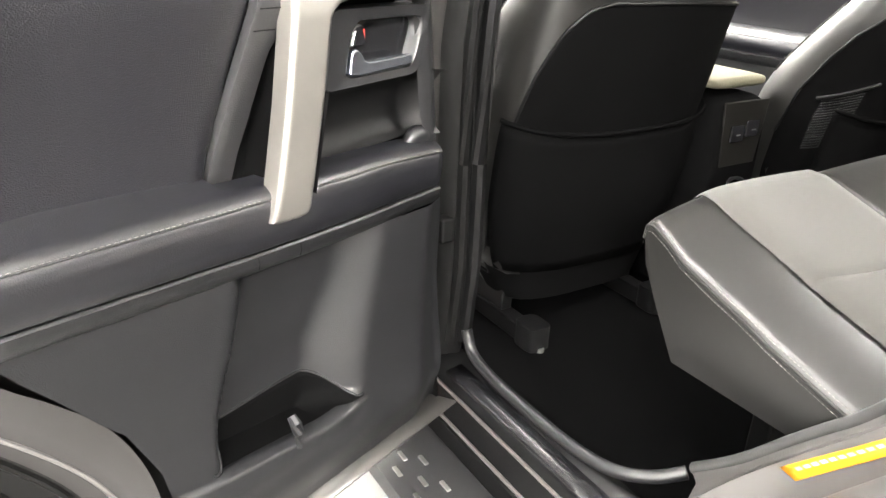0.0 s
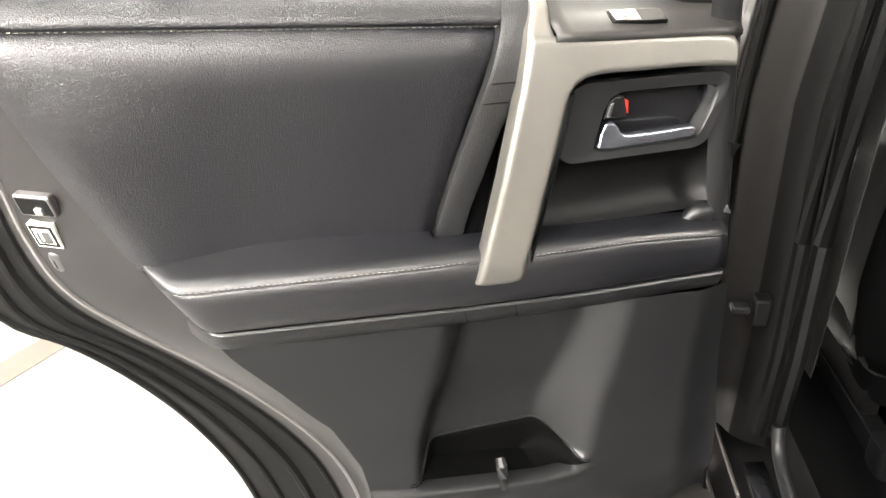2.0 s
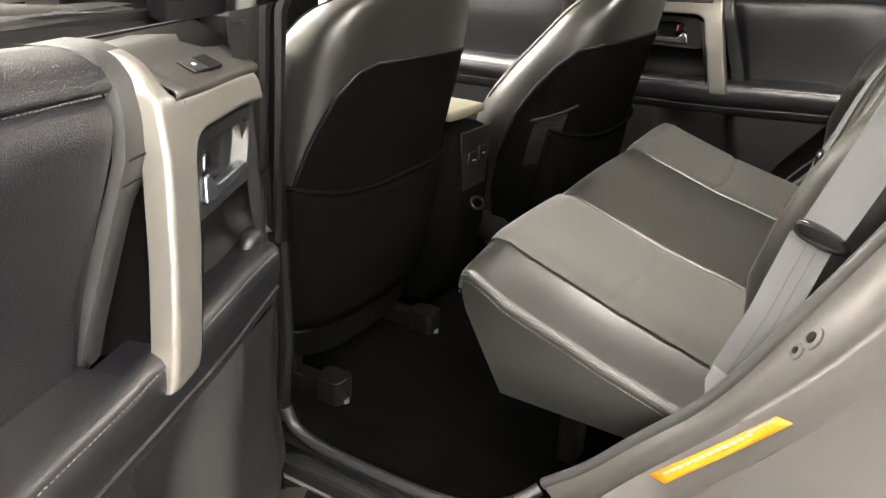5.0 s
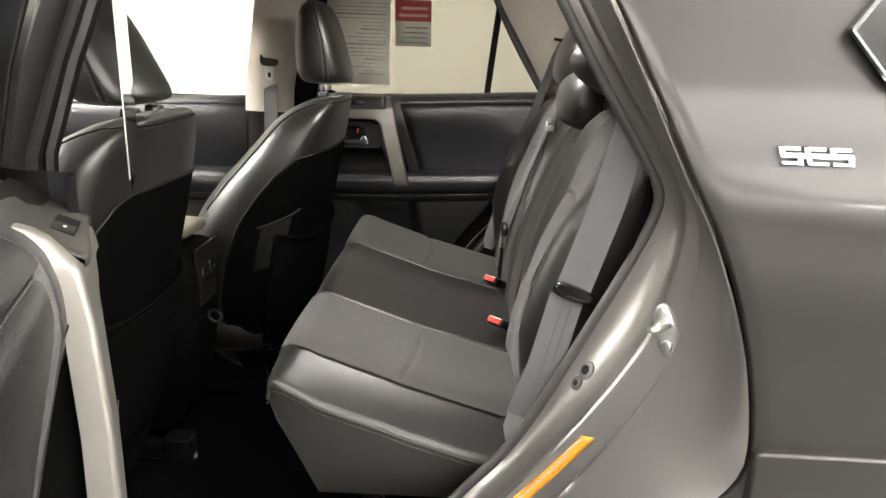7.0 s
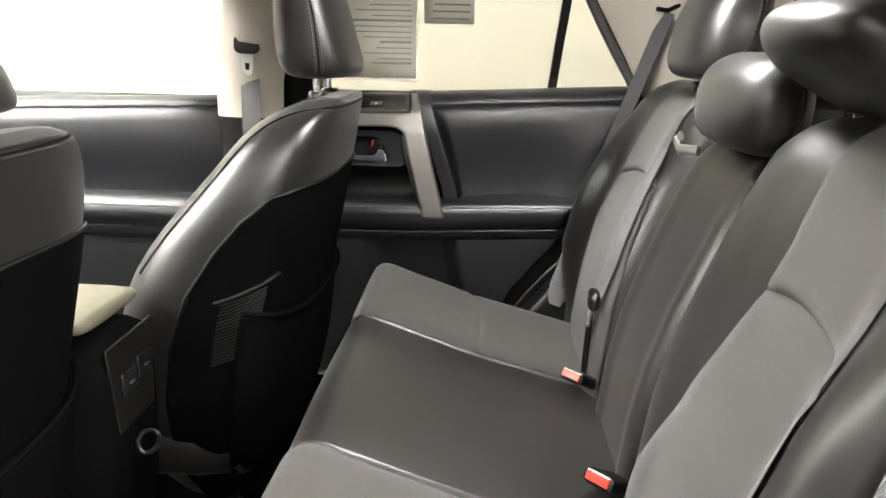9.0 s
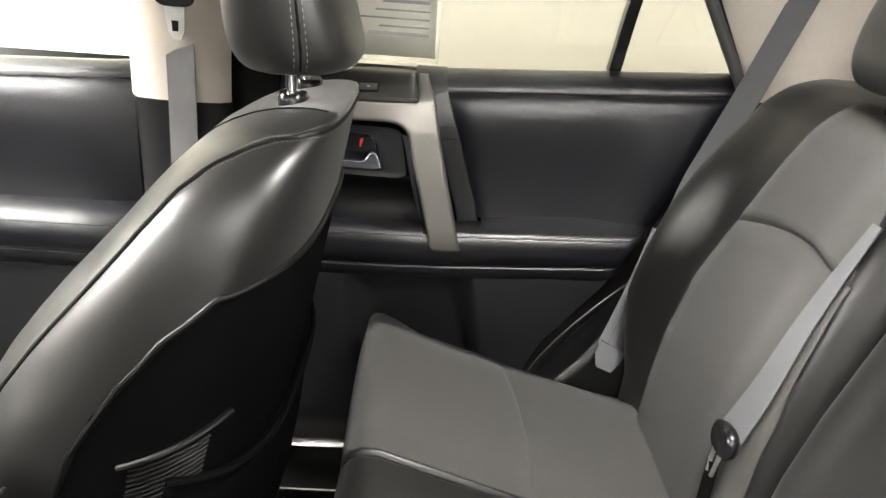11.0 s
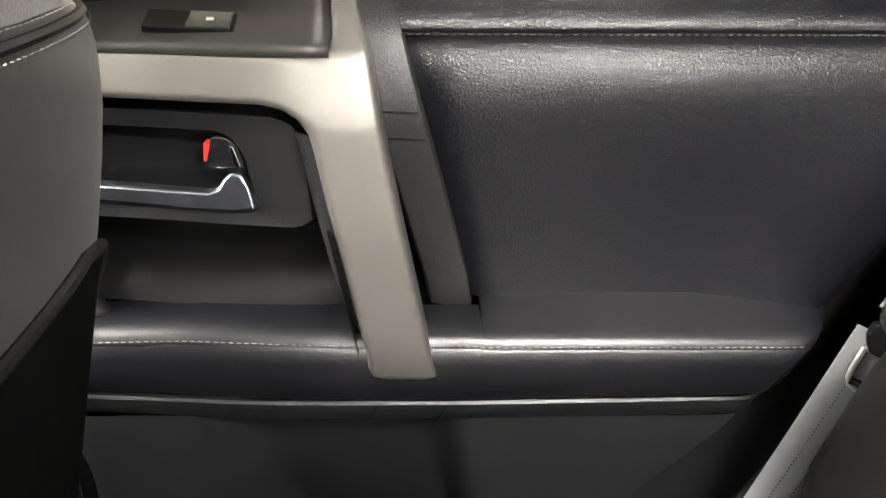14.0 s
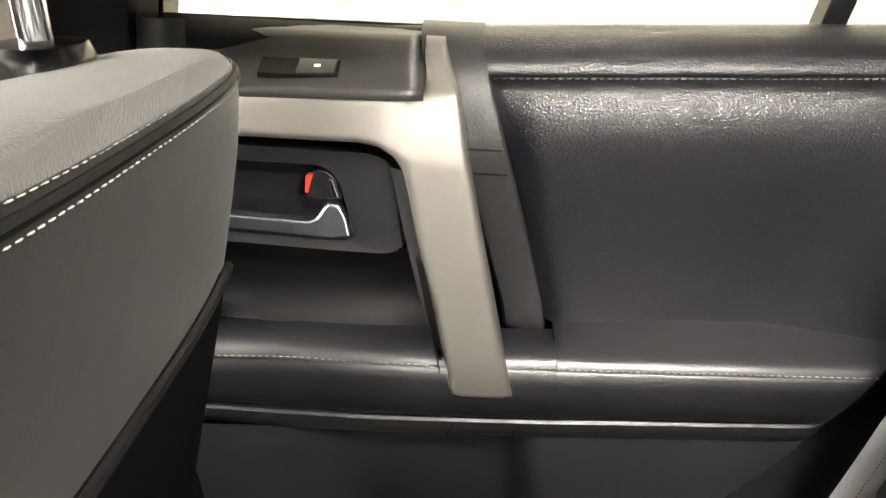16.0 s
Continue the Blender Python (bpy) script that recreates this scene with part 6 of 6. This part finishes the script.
part("cup_ring", tube([(0.03 * math.cos(a), 0.06 + 0.03 * math.sin(a) * 0.4, 0.735 - 0.42 + 0.012 * math.sin(a)) for a in [2 * math.pi * k / 24 for k in range(25)]], 0.004, 8), GREY_PLASTIC, con)

# ---- seat belts ----
def strap(name, pts, nor, width, mat, label):
    line = resample(smooth_line(pts, 2), 24)
    n2 = resample(smooth_line(nor, 2), 24)
    return tagged(part(name, ribbon(line, n2, width), mat), label, "seat belt", "rear belts")


for s in (-1, 1):
    belt = empty("seat_belt", pose(0, 0, 0), "grey woven seat belt hanging beside the bench", "seat belt", "rear belts")
    turn = (-0.35, 0.89, 0.3) if s > 0 else (-0.93, 0.25, 0.25)
    lap = (-0.9, 0.45, 0.2) if s > 0 else (-0.95, 0.25, 0.2)
    o = 0.0 if s > 0 else -0.024
    up = [(s * 0.600, -0.880, 1.475), (s * 0.615, -0.825, 1.30), (s * 0.632, -0.772, 1.14), (s * 0.646, -0.760, 1.062)]
    if s < 0:
        up = [(-0.585, -0.885, 1.475), (-0.612, -0.846, 1.322), (-0.648, -0.810, 1.20), (-0.660, -0.762, 1.052)]
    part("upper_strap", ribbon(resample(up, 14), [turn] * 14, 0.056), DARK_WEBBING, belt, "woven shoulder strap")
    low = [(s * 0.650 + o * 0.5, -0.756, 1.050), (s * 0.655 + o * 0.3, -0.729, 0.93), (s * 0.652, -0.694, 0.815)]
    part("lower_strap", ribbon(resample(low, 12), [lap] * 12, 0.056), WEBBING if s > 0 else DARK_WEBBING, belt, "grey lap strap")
    part("slot_cover", tube([(s * 0.607, -0.905, 1.492), (s * 0.602, -0.88, 1.480), (s * 0.600, -0.855, 1.483)], 0.005, 8), RUBBER, belt, "dark slot the strap comes out of")
    down = Vector((0, 0.24, -0.97))
    across = down.cross(Vector(lap)).normalized()
    hub = Vector((s * 0.646 + o, -0.766, 1.060))
    face = across.cross(down).normalized()
    rings = []
    for d, k in ((-0.010, 0.80), (-0.008, 0.94), (-0.002, 1.0), (0.005, 0.97), (0.010, 0.84), (0.0125, 0.6)):
        rings.append([hub - down * (0.012 if s > 0 else 0.0) + face * d + across * k * (0.027 if s > 0 else 0.036) * math.copysign(abs(math.cos(a)) ** 0.75, math.cos(a)) + down * k * (0.022 + 0.004 * math.cos(a)) * (1 if s > 0 else 0.55) * math.copysign(abs(math.sin(a)) ** 0.8, math.sin(a)) for a in [2 * math.pi * k2 / 32 for k2 in range(32)]])
    g = part("belt_guide", loft(rings), OLIVE_BLACK if s > 0 else GLOSS_BLACK, belt, "smooth dark plastic tongue grip", sharp=60)
    part("guide_slot", loft([[hub - down * (0.021 if s > 0 else 0.004) + face * d + across * w * (0.021 if s > 0 else 0.029) * c + down * w * 0.006 * sn for c, sn in [(math.copysign(abs(math.cos(a)) ** 0.4, math.cos(a)), math.sin(a)) for a in [2 * math.pi * k2 / 24 for k2 in range(24)]]] for d, w in ((0.008, 1.0), (0.0129, 1.0), (0.0131, 0.97))]), RUBBER, g)
    for off in (-0.003, 0.011):
        line = resample(low, 40)
        nn = Vector(lap).normalized()
        way = (Vector(low[-1]) - Vector(low[0])).normalized()
        wide = way.cross(nn).normalized() * s
        part("stitch_row", stitches([tuple(Vector(p) + wide * off + nn * 0.0007) for p in line], [tuple(nn)] * 40, 0.0016, 0.0022, 0.0007), RUBBER, belt, "dark stitch dots along the strap")
    if s > 0:
        t = part("belt_tongue", ribbon([(s * 0.647 + o, -0.763, 1.056), (s * 0.6465 + o, -0.759, 1.044), (s * 0.646 + o, -0.755, 1.032)], [lap] * 3, [0.050, 0.052, 0.034], 0.009), GLOSS_BLACK, belt, "black grip of the belt tongue", bevel=0.003)
        ring = [(0.020, 0.026), (-0.020, 0.026), (-0.020, 0.0), (-0.014, -0.010), (0.014, -0.010), (0.020, 0.0), (0.020, 0.026)]
        along, side_way = Vector((0, 0.03, -0.12)).normalized(), across
        c0 = Vector((s * 0.6450 + o, -0.749, 1.010))
        part("steel_plate", tube([c0 + side_way * a - along * q for a, q in smooth_line(ring, 1)], 0.0022, 8, up=(1, 0, 0)), STEEL if s > 0 else OLIVE_BLACK, t, "frame of the belt tongue")
        part("plate_bar", tube([c0 + side_way * a - along * -0.004 for a in (-0.017, 0.0, 0.017)], 0.0035, 8, up=(1, 0, 0)), GLOSS_BLACK, t)
    part("anchor_plate", ribbon([(s * 0.652, -0.697, 0.825), (s * 0.652, -0.690, 0.80), (s * 0.652, -0.686, 0.775)], [lap] * 3, [0.050, 0.050, 0.03], 0.008), WEBBING, belt, "grey anchor cover", bevel=0.002)
for s in (-1, 1):
    bk = empty("belt_buckle", pose(s * 0.165 + 0.008, -0.690, 0.806, 0, 0, 45), "black belt buckle with a red release button", "belt buckle", "buckles")
    bm = loft([[(w * c, y, h * sn) for c, sn in [(math.copysign(abs(math.cos(a)) ** 0.5, math.cos(a)), math.copysign(abs(math.sin(a)) ** 0.5, math.sin(a))) for a in [2 * math.pi * k / 20 for k in range(20)]]] for y, w, h in ((0.032, 0.021, 0.008), (0.030, 0.024, 0.011), (-0.02, 0.024, 0.012), (-0.035, 0.018, 0.010))])
    for v in bm.verts:
        v.co = Matrix.Rotation(radians(28), 3, "X") @ v.co
    part("buckle_case", bm, PLASTIC, bk, sharp=50)
    bm = box(bmesh.new(), (-0.019, 0.028, -0.006), (0.019, 0.0355, 0.0075))
    for v in bm.verts:
        v.co = Matrix.Rotation(radians(28), 3, "X") @ v.co
    part("release_button", bm, RED, bk, "red release button", bevel=0.002)
    bm = box(bmesh.new(), (-0.0185, 0.030, 0.0072), (0.0185, 0.0345, 0.0095))
    for v in bm.verts:
        v.co = Matrix.Rotation(radians(28), 3, "X") @ v.co
    part("button_edge", bm, WHITE, bk, "pale edge of the button", bevel=0.0008)
    part("buckle_stalk", tube([(0, -0.03, -0.016), (0.0, -0.05, -0.024), (0.0, -0.066, -0.034)], 0.010, 8, flat=0.6), PLASTIC, bk, "black buckle strap")
# middle belt, hanging in the joint between the sections
belt = empty("seat_belt", pose(0, 0, 0), "grey middle seat belt hanging against the backrest", "seat belt", "rear belts")
hang = smooth_line([(0.190, -0.805, 1.235), (0.192, -0.777, 1.165), (0.190, -0.752, 1.10), (0.190, -0.734, 1.035), (0.195, -0.711, 0.966)], 2)
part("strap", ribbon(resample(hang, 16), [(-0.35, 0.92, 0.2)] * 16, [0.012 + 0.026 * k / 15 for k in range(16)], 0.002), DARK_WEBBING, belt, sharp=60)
grip = part("tongue_grip", loft([[(0.197 + w * 0.026 * c, -0.704 - d * 0.95, 0.955 + w * 0.019 * sn + d * 0.2) for c, sn in [(math.copysign(abs(math.cos(a)) ** 0.7, math.cos(a)), math.copysign(abs(math.sin(a)) ** 0.7, math.sin(a))) for a in [2 * math.pi * k / 24 for k in range(24)]]] for d, w in ((0.010, 0.85), (0.006, 1.0), (-0.003, 1.0), (-0.007, 0.8))]), GLOSS_BLACK, belt, "black plastic tongue grip", sharp=60)
for dx in (-0.008, 0.008):
    part("steel_rail", tube([(0.200 + dx, -0.703, 0.940), (0.2015 + dx, -0.701, 0.920), (0.202 + dx * 0.7, -0.700, 0.902)], 0.003, 8), STEEL, grip, "bright steel tongue")
part("lower_strap", ribbon(resample([(0.203, -0.702, 0.915), (0.204, -0.701, 0.87), (0.200, -0.699, 0.80)], 8), [(-0.3, 0.94, 0.15)] * 8, 0.018, 0.003), RUBBER, belt, "black strap down to the cushion")
# belt on the front passenger's pillar
for s in (1, -1):
    belt = empty("seat_belt", pose(0, 0, 0) if s > 0 else pose(-0.03, 0.05, 0), "grey seat belt hanging on the centre pillar", "seat belt", "front belts")
    top = [(s * 0.640, 0.010, 1.56), (s * 0.655, 0.040, 1.46), (s * 0.660, 0.062, 1.40)]
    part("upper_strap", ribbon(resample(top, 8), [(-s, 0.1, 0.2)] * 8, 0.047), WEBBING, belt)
    # lower run of the same belt, coloured dark for the shade it hangs in
    part("lower_strap", ribbon(resample([(s * 0.662, 0.065, 1.392), (s * 0.676, 0.072, 1.2), (s * 0.682, 0.080, 0.95), (s * 0.69, 0.09, 0.6)], 10), [(-s, 0.1, 0.05)] * 10, 0.047), SHADED_WEBBING, belt, "belt strap down the pillar, darkened for shade")
    part("belt_stop", loft([[(s * (0.655 + dx), 0.065 + 0.031 * c, 1.388 + 0.022 * sn) for c, sn in [(math.copysign(abs(math.cos(a)) ** 0.6, math.cos(a)), math.copysign(abs(math.sin(a)) ** 0.6, math.sin(a))) for a in [2 * math.pi * k / 20 for k in range(20)]]] for dx in (0.006, -0.010, -0.012)]), GLOSS_BLACK, belt, "black plastic belt tongue grip", bevel=0.002)
    part("belt_tongue", loft([[(s * (0.648 + dx), y, z) for y, z in ((0.052, 1.366), (0.082, 1.366), (0.078, 1.330), (0.070, 1.318), (0.060, 1.318), (0.054, 1.330))] for dx in (0.0, 0.003)]), STEEL, belt, "bright steel belt tongue")
    part("tongue_hole", loft([[(s * (0.6472 + dx), y, z) for y, z in ((0.061, 1.346), (0.072, 1.346), (0.071, 1.330), (0.062, 1.330))] for dx in (0.0, 0.0006)]), RUBBER, belt)
    part("height_adjuster", loft([[(s * (0.668 + dx), 0.045 + 0.03 * c, 1.455 + 0.035 * sn) for c, sn in [(math.copysign(abs(math.cos(a)) ** 0.6, math.cos(a)), math.copysign(abs(math.sin(a)) ** 0.6, math.sin(a))) for a in [2 * math.pi * k / 20 for k in range(20)]]] for dx in (0.02, -0.008, -0.012)]), BEIGE, belt, "warm grey belt height adjuster")

# ---- papers at the windows ----
rng = random.Random(4)
lean = lambda z: 0.818 - 0.02 * (z - 1.28) - 0.42 * max(0, z - 1.28) ** 1.25 + 0.0005


def flat_sheet(name, m, x_of, y0, y1, z0, z1, material, parent=None, solid=0.0005, label=""):
    bm = sheet([[(x_of(z), y, z) for y in np.linspace(y0, y1, 4)] for z in np.linspace(z0, z1, 6)])
    for v in bm.verts:
        v.co = m @ v.co
    return part(name, bm, material, parent, label, solid=solid)


def hanging_document(m, x0, y0, y1, label):
    """A printed sheet in a clear sleeve that hangs plumb from the top of the window frame."""
    hang = lambda d: lambda z: x0 + 0.010 * smoothstep(1.50, 1.68, z) + 0.002 * math.sin(9 * z) + d
    e = tagged(flat_sheet("window_document", m, hang(0), y0 + 0.006, y1 - 0.006, 1.322, 1.655, PAPER), label, "paper sheet", "window papers")
    gl = flat_sheet("clear_sleeve", m, hang(-0.0015), y0, y1, 1.314, 1.6895, SLEEVE, e, 0, "glossy clear sleeve")
    for i in range(24):
        z = 1.352 + 0.0115 * i
        flat_sheet("print_bar", m, hang(-0.0008), y0 + 0.016, y0 + 0.016 + (y1 - y0 - 0.032) * rng.uniform(0.35, 1.0), z, z + (0.0025 if i % 4 else 0.005), INK, e, 0)
    return e


hanging_document(Matrix(), 0.604, -0.340, -0.128, "printed grey sheet in a clear sleeve at the window")
hanging_document(pose(-HINGE_X, HINGE_Y, 0, 0, 0, -68.25) @ Matrix.Translation((HINGE_X, -HINGE_Y, 0)) @ Matrix.Scale(-1, 4, (1, 0, 0)), 0.652, -0.366, -0.170, "printed white sheet hanging in the open door's window")
note = tagged(flat_sheet("window_notice", Matrix(), lean, -0.459, -0.338, 1.446, 1.592, PAPER), "small notice with a red printed block on the window", "paper sheet", "window papers")
flat_sheet("red_block", Matrix(), lambda z: lean(z) - 0.0012, -0.459, -0.338, 1.526, 1.592, RED_PAPER, note, 0, "red printed block")
for i in range(2):
    flat_sheet("print_bar", Matrix(), lambda z: lean(z) - 0.0022, -0.449, -0.350 - 0.01 * i, 1.540 + 0.022 * i, 1.549 + 0.022 * i, PALE_INK, note, 0)
for i in range(4):
    flat_sheet("print_bar", Matrix(), lambda z: lean(z) - 0.0012, -0.449, -0.352 - 0.006 * i, 1.456 + 0.016 * i, 1.460 + 0.016 * i, INK, note, 0)
